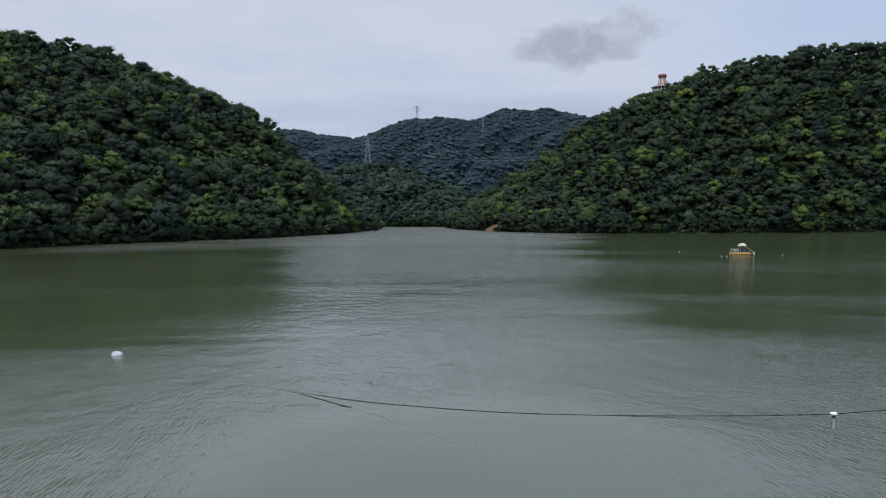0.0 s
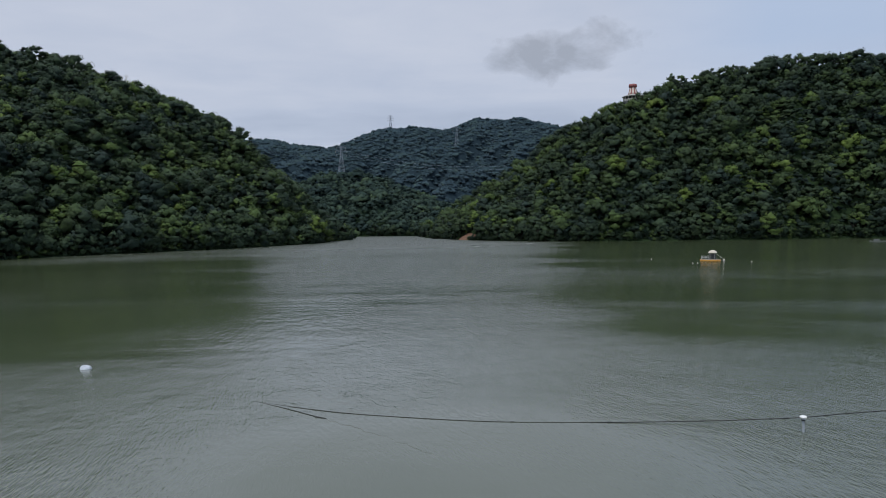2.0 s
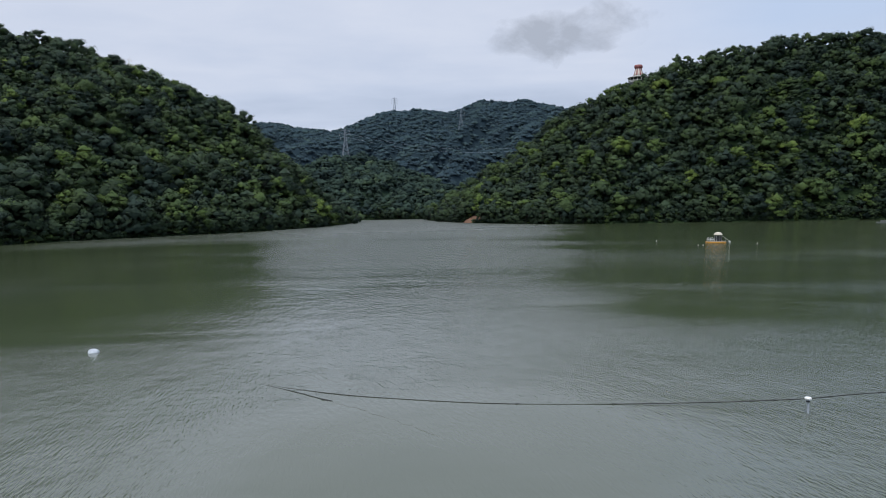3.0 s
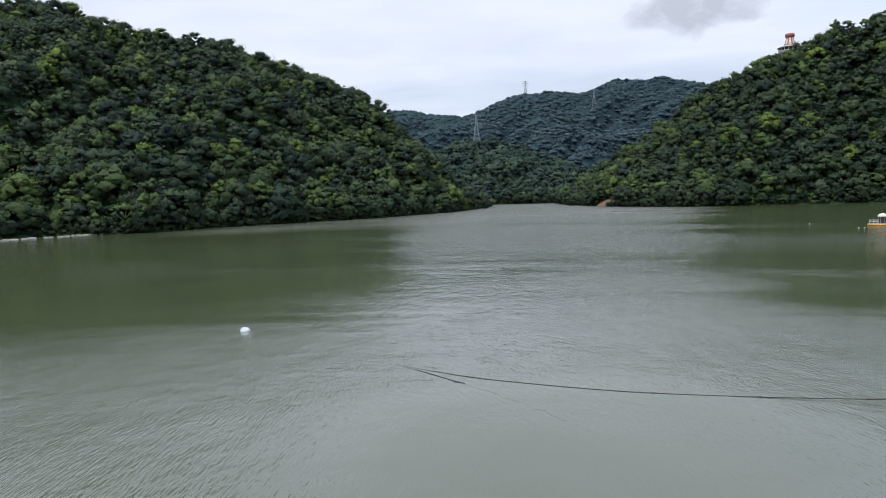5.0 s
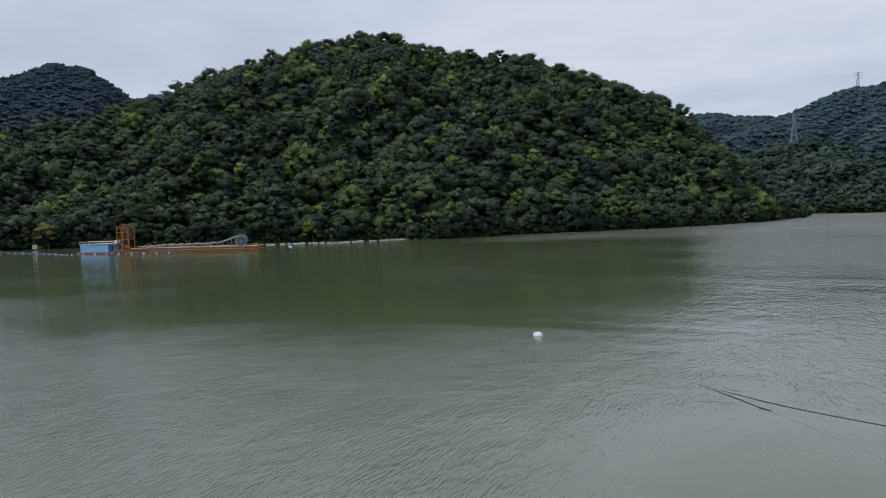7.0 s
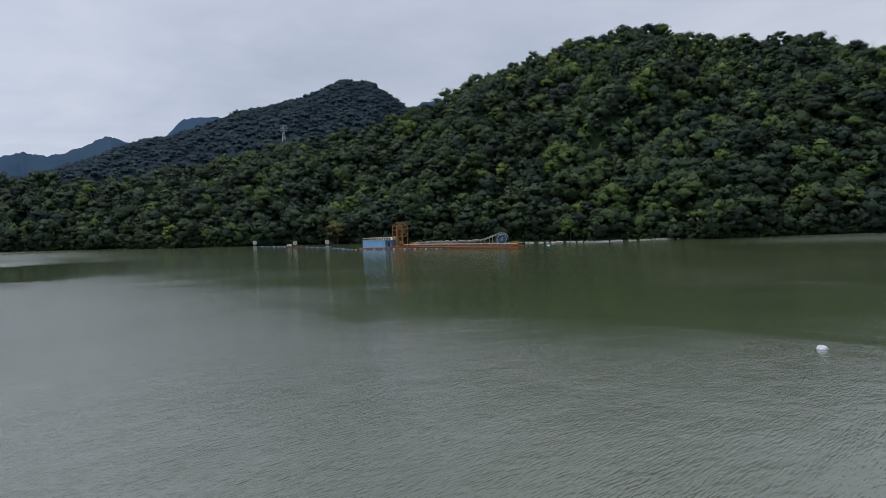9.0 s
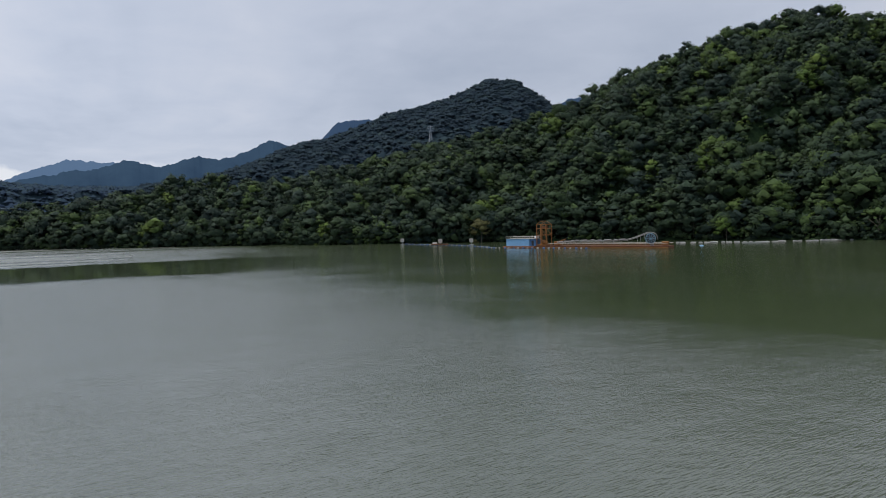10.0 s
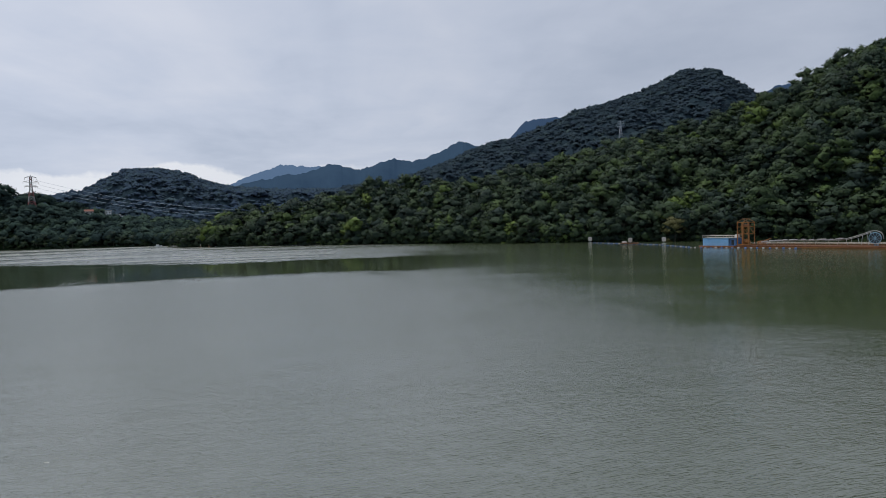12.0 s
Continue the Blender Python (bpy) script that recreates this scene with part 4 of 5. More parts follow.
# ---- things on the near water ----
def build_buoy():
    b = thing("buoy", pose(-28.2, 60.4, -0.14, 4, 6, 0) @ Matrix.Scale(0.80, 4), "crumpled white foam mooring buoy floating on the lake", "buoy")
    bm = lathe(bmesh.new(), [(0.10, -0.34), (0.36, -0.28), (0.53, -0.10), (0.585, 0.06), (0.57, 0.20), (0.50, 0.34), (0.36, 0.46), (0.18, 0.53), (0.06, 0.55)], 28)
    for v in bm.verts:
        a = math.atan2(v.co.y, v.co.x)
        k = 1 + 0.07 * math.sin(3 * a + 5 * v.co.z) + 0.045 * math.sin(7 * a - 9 * v.co.z)
        v.co.x, v.co.y = v.co.x * k, v.co.y * k
        v.co.z += 0.05 * math.sin(2 * a + 1.0)
    part("float", bm, BUOY_WHITE, b)
    strap = [(0.60 * math.sin(a) * 0.98, 0.12 * math.cos(2 * a) - 0.05, 0.08 + 0.50 * math.cos(a)) for a in (math.pi * (k / 14 - 0.5) for k in range(15))]
    part("strap", tube(bmesh.new(), strap, 0.025, 6), ROPE, b, "dark rope strap over the float")
    line = smooth_path([(0.55, 0.0, 0.10), (0.9, 0.10, 0.09), (1.4, -0.05, 0.10), (2.0, 0.10, 0.09)], 5)
    part("mooring_line", tube(bmesh.new(), line, 0.022, 6), ROPE, b, "thin dark line trailing on the water")


build_buoy()


def build_cable():
    run = [(-11.36, 48.36, -0.03), (-6.84, 45.72, 0.012), (-3.03, 44.16, 0.012), (3.94, 42.30, 0.012), (10.60, 41.62, 0.015), (16.85, 41.0, 0.16),
           (19.75, 39.9, 0.52), (21.80, 38.86, 0.88), (25.1, 39.4, 0.93), (32.0, 40.5, 0.92), (44.0, 42.5, 0.95), (60.0, 46.0, 1.0)]
    c = thing("cable", Matrix.Identity(4), "dark mooring cable stretched low over the water", "cable")
    path = smooth_path(run, 8)
    part("line", tube(bmesh.new(), path, 0.026, 6), ROPE, c)
    knot = None
    for k in (26, 33, 40, 46, 50, 53, 60, 66):
        m = Matrix.Translation(path[k]) @ Matrix.Rotation(0.2, 4, "Z")
        if knot is None:
            knot = part("knot", bar(bmesh.new(), (-0.12, 0, 0), (0.12, 0, 0), 0.05, 0.045, 7), ROPE, c)
            knot.matrix_basis = m
        else:
            again(knot, m, c)
    slack = thing("rope", Matrix.Identity(4), "slack wet rope drifting half sunk beside the cable", "rope")
    drift = smooth_path([(-11.36, 48.36, -0.02), (-8.8, 46.21, 0.012), (-6.38, 43.97, 0.012), (-5.9, 43.55, -0.02)], 8)
    part("line", tube(bmesh.new(), drift, 0.026, 5), ROPE, slack)
    tail = smooth_path([(-6.2, 43.8, -0.010), (-4.63, 42.3, 0.000), (-2.78, 40.41, -0.002), (-0.77, 38.18, -0.004), (1.03, 35.9, -0.008)], 8)
    rng = random.Random(5)
    tail = [Vector(q) + Vector((rng.uniform(-0.10, 0.10), rng.uniform(-0.16, 0.16), 0.006 + rng.uniform(-0.008, 0.004))) for q in tail]
    part("tail", tube(bmesh.new(), tail, 0.014, 5), SILTED, slack, "pale silted end sinking from sight")
    part("knot", bar(bmesh.new(), (-6.45, 43.95, 0.01), (-5.75, 43.55, 0.01), 0.07, 0.03, 7), ROPE, slack)
    p = thing("marker_post", pose(21.85, 38.95, 0, 2, -2, 0), "grey marker post with a white float cap", "post")
    part("pole", bar(bmesh.new(), (0, 0, -0.6), (0, 0, 0.84), 0.03, 0.085, 10), BUOY_WHITE, p)
    part("cap", lathe(bmesh.new(), [(0.09, 0.82), (0.19, 0.84), (0.21, 0.88), (0.16, 0.94), (0.06, 0.96)], 16), WHITE, p, "flat white float cap")
    part("collar", lathe(bmesh.new(), [(0.07, 0.66), (0.11, 0.67), (0.11, 0.74), (0.07, 0.75)], 12), ROPE, p)


build_cable()


def build_raft():
    az = -23.0
    r = thing("raft", Matrix.Translation((90.3, 214.2, 0)) @ Matrix.Rotation(radians(az), 4, "Z") @ Matrix.Diagonal((0.74, 0.80, 0.92, 1)), "orange floating platform with a white domed canopy", "raft")
    hull = bmesh.new()
    pts = [Vector((4.1 * math.cos(a) * (1.0 if abs(math.cos(a)) < 0.8 else 1.02), 2.7 * math.sin(a), 0.22)) for a in (2 * math.pi * k / 8 + math.pi / 8 for k in range(8))]
    pts = pts + [pts[0]]
    tube(hull, [p for a, b in zip(pts, pts[1:]) for p in (a, a.lerp(b, 0.5))] + [pts[0]], 0.23, 10)
    part("pontoon", hull, YELLOW, r, "orange tubular pontoon ring")
    d = bmesh.new()
    f = d.faces.new([d.verts.new((p.x, p.y, 0.62)) for p in pts[:-1]])
    e = bmesh.ops.extrude_face_region(d, geom=[f])
    bmesh.ops.translate(d, verts=[v for v in e["geom"] if isinstance(v, bmesh.types.BMVert)], vec=(0, 0, -0.14))
    part("deck", d, DECK, r, "grey-white deck")
    for k in range(6):
        a = 2 * math.pi * k / 6
        part("post", bar(bmesh.new(), (0.9 + 1.35 * math.cos(a), 1.35 * math.sin(a), 0.6), (0.9 + 1.35 * math.cos(a), 1.35 * math.sin(a), 2.75), 0.08, n=8), DECK, r)
    dome = lathe(bmesh.new(), [(1.72, 2.62), (1.78, 2.68), (1.70, 2.85), (1.40, 3.2), (0.95, 3.45), (0.45, 3.58), (0.08, 3.62)], 24)
    bmesh.ops.translate(dome, verts=dome.verts, vec=(0.9, 0, 0))
    part("canopy", dome, CREAM, r, "white domed canopy")
    # dark box added to stand for the shade under the canopy
    part("equipment_box", box(bmesh.new(), -0.3, 2.2, -0.9, 0.9, 0.62, 2.25, 0.06), DARK, r, "dark box standing in for the shade under the canopy")
    for y in (-1.9, 1.9):
        for z in (1.15, 1.6):
            part("rail", bar(bmesh.new(), (-3.4, y, z), (-0.6, y, z), 0.045), STEEL, r)
        for x in (-3.4, -2.0, -0.6):
            part("stanchion", bar(bmesh.new(), (x, y, 0.6), (x, y, 1.65), 0.045), STEEL, r)
    for z in (1.15, 1.6):
        part("rail", bar(bmesh.new(), (-3.4, -1.9, z), (-3.4, 1.9, z), 0.045), STEEL, r)
    ramp_bm = bmesh.new()
    for y in (-0.55, 0.55):
        bar(ramp_bm, (2.4, y, 2.35), (5.1, y, 0.75), 0.07)
    box(ramp_bm, -1.6, 1.6, -0.5, 0.5, -0.05, 0.05)
    for v in ramp_bm.verts[-8:]:
        v.co = Matrix.Translation((3.75, 0, 1.5)) @ Matrix.Rotation(math.atan2(1.6, 2.7), 4, "Y") @ v.co
    part("chute", ramp_bm, DECK, r, "grey sloping metal chute")
    part("brace", bar(bmesh.new(), (3.7, 0, 0.5), (4.0, 0, 1.3), 0.06), STEEL, r)
    part("outrigger", bar(bmesh.new(), (3.9, 0, 0.3), (5.3, 0, 0.35), 0.08), STEEL, r)
    part("end_float", lathe(bmesh.new(), [(0.08, 0.0), (0.34, 0.12), (0.40, 0.38), (0.3, 0.66), (0.08, 0.78)], 14), WHITE, r, "white end float").matrix_basis = pose(5.3, 0, 0)


build_raft()


def small_buoy(m):
    b = thing("marker_buoy", m, "small pale marker buoy round the platform", "buoy", "marker buoys")
    part("float", lathe(bmesh.new(), [(0.04, -0.2), (0.18, -0.1), (0.21, 0.06), (0.16, 0.16), (0.07, 0.22)], 12), FOAM, b)
    part("ring", lathe(bmesh.new(), [(0.04, 0.21), (0.06, 0.23), (0.06, 0.27), (0.03, 0.29)], 8), STEEL, b)
    return b


first = small_buoy(pose(80.2, 202.5, 0))
for x, y in ((81.5, 202.1), (100.1, 207.6), (76.4, 227.7)):
    copy_thing(first, pose(x, y, 0))


# ---- dredger, booms and floats by the wooded shore ----
def build_dredger():
    b = thing("dredger", Matrix.Translation((-245.6, 142.8, 0)) @ Matrix.Rotation(math.atan2(31.6, 59.2), 4, "Z"), "orange dredging barge with a blue cabin, gantry and wheel", "barge")
    hull = bmesh.new()
    box(hull, 14.9, 66.8, -3.0, 3.0, -0.5, 0.55, 0.15)
    part("hull", hull, RUST, b, "rust-orange steel hull")
    part("deck_edge", box(bmesh.new(), 14.9, 66.8, -3.06, 3.06, 0.554, 0.72), RUST, b, "rusty deck edge")
    part("hull", box(bmesh.new(), 0.6, 14.7, -3.4, 3.4, -0.5, 0.6, 0.12), RUST, b, "rusty hull under the cabin")
    part("rubbing_strake", box(bmesh.new(), 14.9, 66.8, -3.16, -3.003, 0.08, 0.32), ORANGE, b)
    post = None
    x = 21.0
    while x < 66.5:
        for y in (-2.8, 2.8):
            if post is None:
                post = part("stanchion", bar(bmesh.new(), (0, 0, 0.72), (0, 0, 1.62), 0.085), RUST, b)
                post.matrix_basis = pose(x, y, 0)
            else:
                again(post, pose(x, y, 0), b)
        x += 1.25
    for y in (-2.8, 2.8):
        for z, mat in ((1.15, RUST), (1.65, CREAM)):
            part("rail", bar(bmesh.new(), (20.5, y, z), (66.5, y, z), 0.075), mat, b)
    # cabin
    cab = part("cabin", box(bmesh.new(), 0.3, 10.6, -2.6, 2.6, 0.61, 3.4, 0.05), BLUE, b, "blue corrugated cabin")
    cab.matrix_basis = pose(1.5, 0, 0)
    part("engine_room", box(bmesh.new(), 10.62, 13.2, -2.0, 2.6, 0.61, 3.3, 0.05), BLUE_SHADE, cab, "recessed blue end room, shade put into its colour")
    part("doorway", box(bmesh.new(), 11.4, 12.3, -2.06, -1.99, 0.8, 2.7), DARK, cab, "dark doorway")
    rib = None
    for k in range(26):
        m = pose(0.6 + k * 0.395, -2.63, 0)
        if rib is None:
            rib = part("rib", box(bmesh.new(), -0.06, 0.06, -0.03, 0.02, 0.75, 3.3), BLUE, cab)
            rib.matrix_basis = m
        else:
            again(rib, m, cab)
    part("roof", box(bmesh.new(), 0.1, 13.4, -2.8, 2.8, 3.404, 3.52, 0.03), DECK, cab)
    rail_post = None
    for k in range(13):
        for y in (-2.7, 2.7):
            m = pose(0.2 + k * 1.08, y, 0)
            if rail_post is None:
                rail_post = part("baluster", bar(bmesh.new(), (0, 0, 3.5), (0, 0, 4.3), 0.06), CREAM, cab)
                rail_post.matrix_basis = m
            else:
                again(rail_post, m, cab)
    for y in (-2.7, 2.7):
        part("handrail", bar(bmesh.new(), (0.2, y, 4.3), (13.2, y, 4.3), 0.07), CREAM, cab)
    part("roof_tank", box(bmesh.new(), 12.0, 13.1, -0.8, 0.8, 3.525, 4.6, 0.1), WHITE, cab, "white roof tank")
    # gantry
    g = part("gantry", box(bmesh.new(), 15.1, 19.6, -2.4, 2.4, 0.82, 1.2, 0.05), ORANGE, b, "orange steel gantry tower")
    for x in (15.3, 17.2, 19.4):
        for y in (-2.1, 2.1):
            wide = 0.24 if x == 17.2 else 0.14
            part("column", box(bmesh.new(), x - wide, x + wide, y - wide, y + wide, 1.2, 8.9), ORANGE, g)
    for z in (4.7, 7.2, 8.75):
        for y in (-2.1, 2.1):
            part("beam", box(bmesh.new(), 15.1, 19.6, y - 0.13, y + 0.13, z, z + 0.28), ORANGE, g)
        for x in (15.3, 19.4):
            part("beam", box(bmesh.new(), x - 0.12, x + 0.12, -1.9, 1.9, z, z + 0.26), ORANGE, g)
    for y in (-2.1, 2.1):
        part("brace", bar(bmesh.new(), (15.2, y, 4.9), (17.1, y, 7.2), 0.08), ORANGE, g)
        part("brace", bar(bmesh.new(), (19.3, y, 4.9), (17.25, y, 7.2), 0.08), ORANGE, g)
        part("rafter", bar(bmesh.new(), (15.1, y, 9.0), (17.25, y, 10.2), 0.10), ORANGE, g)
        part("rafter", bar(bmesh.new(), (19.4, y, 9.0), (17.25, y, 10.2), 0.10), ORANGE, g)
    part("ridge_beam", bar(bmesh.new(), (17.25, -2.2, 10.2), (17.25, 2.2, 10.2), 0.12), ORANGE, g)
    part("winch", box(bmesh.new(), 16.6, 18.6, -0.9, 0.9, 7.5, 8.3, 0.12), RUST, g, "rusty winch housing")
    part("hopper", lathe(bmesh.new(), [(0.5, 1.2), (1.5, 1.5), (1.2, 2.4), (0.5, 3.0)], 10), ORANGE, g, "orange hopper").matrix_basis = pose(17.9, -0.6, 0)
    # machines on deck
    e = part("deck_machine", box(bmesh.new(), 22.0, 24.4, -1.0, 1.0, 0.8, 2.3, 0.2), ORANGE, b, "orange deck machine")
    part("jib", bar(bmesh.new(), (24.0, 0, 2.3), (26.6, 0, 3.2), 0.2, 0.14), ORANGE, e)
    part("deck_machine", box(bmesh.new(), 63.6, 65.8, -0.9, 0.9, 0.8, 2.2, 0.2), ORANGE, b, "orange deck machine")
    # conveyor
    line = smooth_path([(23.0, 0, 1.8), (28, 0, 2.2), (34, 0, 2.55), (42, 0, 2.6), (49, 0, 2.75), (53, 0, 3.5), (56.2, 0, 4.6), (58.4, 0, 5.35), (60.0, 0, 5.4), (61.2, 0, 4.9), (61.8, 0, 4.0), (61.9, 0, 2.9)], 6)
    c = part("conveyor", tube(bmesh.new(), line, 0.13, 8), DECK, b, "long grey conveyor pipe")
    for y in (-0.55, 0.55):
        part("side_rail", tube(bmesh.new(), [p + Vector((0, y, -0.35)) for p in line[:44]], 0.07, 6), DECK, c)
    for k in range(1, 15):
        p = line[k * 3]
        part("trestle", bar(bmesh.new(), (p.x, -0.55, p.z - 0.35), (p.x + (0.5 if k % 2 else -0.5), -0.55, 0.95), 0.06), STEEL, c)
    roll = None
    for k in range(15):
        p = line[2 + int(k * 1.7)]
        if roll is None:
            roll = part("float_roll", bar(bmesh.new(), (-0.75, -0.9, 0.1), (0.75, -0.9, 0.1), 0.26, n=10), FOAM, c, "pale foam roll")
            roll.matrix_basis = Matrix.Translation(p)
        else:
            again(roll, Matrix.Translation(p + Vector((0, 0, 0.05 * (k % 3)))), c)
    # wheel
    w = part("wheel", tube(bmesh.new(), [(59.9 + 1.75 * math.cos(a), -1.1, 3.2 + 1.75 * math.sin(a)) for a in (2 * math.pi * k / 28 for k in range(29))], 0.16, 6), BLUE_WHEEL, b, "blue-grey spoked bucket wheel")
    part("wheel_disc", bar(bmesh.new(), (59.9, -0.98, 3.2), (59.9, -0.82, 3.2), 1.65, n=24), DARK, w, "dark wheel disc")
    for k in range(10):
        a = 2 * math.pi * k / 10
        part("spoke", bar(bmesh.new(), (59.9, -1.1, 3.2), (59.9 + 1.65 * math.cos(a), -1.1, 3.2 + 1.65 * math.sin(a)), 0.075), BLUE_WHEEL, w)
    part("hub", bar(bmesh.new(), (59.9, -1.4, 3.2), (59.9, 0.4, 3.2), 0.28, n=12), BLUE_WHEEL, w)
    part("wheel_stand", box(bmesh.new(), 59.5, 60.3, -0.6, 0.6, 0.8, 3.1), BLUE_WHEEL, w)


build_dredger()


def boom(pts, step, name_label, mats, radius, length, seed):
    """A string of floats tied end to end along the water."""
    b = thing("floating_boom", Matrix.Identity(4), name_label, "boom")
    path = smooth_path(pts, 24)
    part("rope", tube(bmesh.new(), [p + Vector((0, 0, 0.10)) for p in path[::4] + [path[-1]]], 0.05, 5), ROPE, b)
    rng = random.Random(seed)
    protos, run, k = {}, 0.0, 0
    for p, q in zip(path, path[1:]):
        run += (q - p).length
        if run < step:
            continue
        run = 0.0
        mat = mats[k % len(mats)]
        k += 1
        yaw = math.atan2((q - p).y, (q - p).x) + rng.uniform(-0.15, 0.15)
        s = rng.uniform(0.8, 1.15)
        m = Matrix.Translation(p + Vector((rng.uniform(-0.2, 0.2), rng.uniform(-0.2, 0.2), radius * 0.25))) @ Matrix.Rotation(yaw, 4, "Z") @ Matrix.Diagonal((s, s, s, 1))
        if mat.name not in protos:
            bm = bmesh.new()
            bar(bm, (-length / 2, 0, 0), (length / 2, 0, 0), radius, radius, 10)
            bmesh.ops.bevel(bm, geom=[e for e in bm.edges if len(e.link_faces) == 2 and any(len(f.verts) > 4 for f in e.link_faces)], offset=radius * 0.3, segments=1, affect="EDGES")
            o = part("float", bm, mat, b)
            o.matrix_basis = m
            protos[mat.name] = o
        else:
            again(protos[mat.name], m, b)
    return b


boom([(-327, 131.5, 0), (-316, 134.0, 0), (-300, 137.2, 0), (-283.7, 140.5, 0), (-262, 139.2, 0), (-242.3, 136.5, 0)], 1.25, "string of blue and grey-white plastic drum floats", [BLUE_DARK, BLUE_DARK, FOAM], 0.30, 0.75, 3)
boom([(-242.3, 136.5, 0), (-230, 143.6, 0), (-218, 150.0, 0), (-207, 155.6, 0)], 1.8, "string of pale and dark floats along the barge", [FOAM, BLUE_DARK], 0.32, 0.8, 4)
boom([(-545, -93, 0), (-500, -38, 0), (-461, 10, 0)], 2.2, "thin string of pale floats along the wooded point", [FOAM], 0.3, 1.2, 5)


def foam_float(m, size):
    """A weathered block float, its edges rounded."""
    f = thing("foam_float", m, "weathered grey-white foam float tied along the shore", "float", "foam floats along the shore")
    bm = bmesh.new()
    box(bm, -size, size, -0.6, 0.6, -0.3, 0.50, 0.36)
    rng = random.Random(int(size * 100))
    for v in bm.verts:
        v.co += Vector((rng.uniform(-0.06, 0.06), rng.uniform(-0.06, 0.06), rng.uniform(-0.07, 0.07)))
    part("block", bm, FOAM, f)
    part("lashing", bar(bmesh.new(), (0.25 * size, -0.62, 0.46), (0.25 * size, 0.62, 0.48), 0.05), ROPE, f)
    return f


floats = [foam_float(Matrix.Identity(4), 1.1), foam_float(Matrix.Identity(4), 0.75), foam_float(Matrix.Identity(4), 1.5)]
rng = random.Random(9)
row_pts = smooth_path([(-214.0, 201.8, 0), (-202, 211.5, 0), (-189.9, 220.7, 0), (-183, 233, 0), (-177.9, 245.0, 0), (-172.0, 250.5, 0)], 60)
run = 0.0
gap = 1.0
for p, q in zip(row_pts, row_pts[1:]):
    run += (q - p).length
    if run > gap:
        k = rng.choice((0, 0, 1, 1, 2))
        copy_thing(floats[k], Matrix.Translation(p + Vector((0, 0, rng.uniform(-0.08, 0.08)))) @ Matrix.Rotation(math.atan2((q - p).y, (q - p).x) + rng.uniform(-0.2, 0.2), 4, "Z"))
        run, gap = 0.0, (2.4, 1.8, 3.1)[k] + rng.choice((0.0, 0.1, 0.2, 0.4, 1.6))
for f in floats:
    for o in (*f.children, f):
        bpy.data.objects.remove(o)
flat = thing("work_raft", pose(-188.0, 214.0, 0, 0, 0, 50), "low flat pale work raft beside the floats", "raft")
part("deck", box(bmesh.new(), -3.2, 3.2, -0.8, 0.8, 0.02, 0.34, 0.06), FOAM, flat)
part("edge_board", box(bmesh.new(), -3.3, 3.3, -0.95, -0.82, 0.0, 0.42, 0.03), DECK, flat)
bb = thing("drum_buoy", pose(-189.6, 191.1, -0.05) @ Matrix.Diagonal((1.1, 0.8, 0.7, 1)), "blue plastic drum buoy with a pale top", "buoy")
part("drum", lathe(bmesh.new(), [(0.3, -0.3), (0.7, -0.2), (0.78, 0.05), (0.7, 0.3), (0.45, 0.42)], 16), BLUE, bb)
part("cap", lathe(bmesh.new(), [(0.45, 0.42), (0.3, 0.52), (0.1, 0.55)], 12), FOAM, bb, "pale cap")


def marker_box(x, y, raft):
    m = thing("marker_float", pose(x, y, 0, 0, 0, 62), "white box marker on a post, floating beside the boom", "marker", "box markers")
    part("post", bar(bmesh.new(), (0, 0, -0.3), (0, 0, 1.4), 0.14), STEEL, m)
    part("box", box(bmesh.new(), -0.85, 0.85, -0.5, 0.5, 1.2, 2.9, 0.08), CREAM, m, "weathered white box")
    part("stripe", box(bmesh.new(), -0.10, 0.10, -0.53, -0.503, 1.25, 2.85), STEEL, m)
    part("base_float", box(bmesh.new(), -1.0, 1.0, -0.8, 0.8, -0.2, 0.3, 0.1), FOAM, m)
    if raft:
        part("raft_deck", box(bmesh.new(), -4.2, 3.6, -1.6, 1.6, 0.31, 0.75, 0.06), RUST, m, "rust-orange raft deck")
        part("crate", box(bmesh.new(), -3.6, -1.6, -0.9, 0.9, 0.75, 1.5, 0.1), CREAM, m)


marker_box(-326.0, 130.2, False)
marker_box(-292.7, 135.6, True)
marker_box(-283.9, 147.0, False)

jetty = thing("floating_jetty", pose(262.5, 394.0, 0, 0, 0, -34), "grey floating jetty under the wooded bank", "jetty")
part("deck", box(bmesh.new(), -3.5, 16, -1.5, 1.5, 0.05, 0.5, 0.05), JETTY_GREY, jetty)
for x in (-3, 1, 5, 9):
    part("bollard", bar(bmesh.new(), (x, -1.2, 0.5), (x, -1.2, 1.0), 0.12), JETTY_GREY, jetty)
part("shed", box(bmesh.new(), -1.4, 1.6, -0.9, 0.9, 0.5, 1.6, 0.05), JETTY_GREY, jetty, "low grey shed")


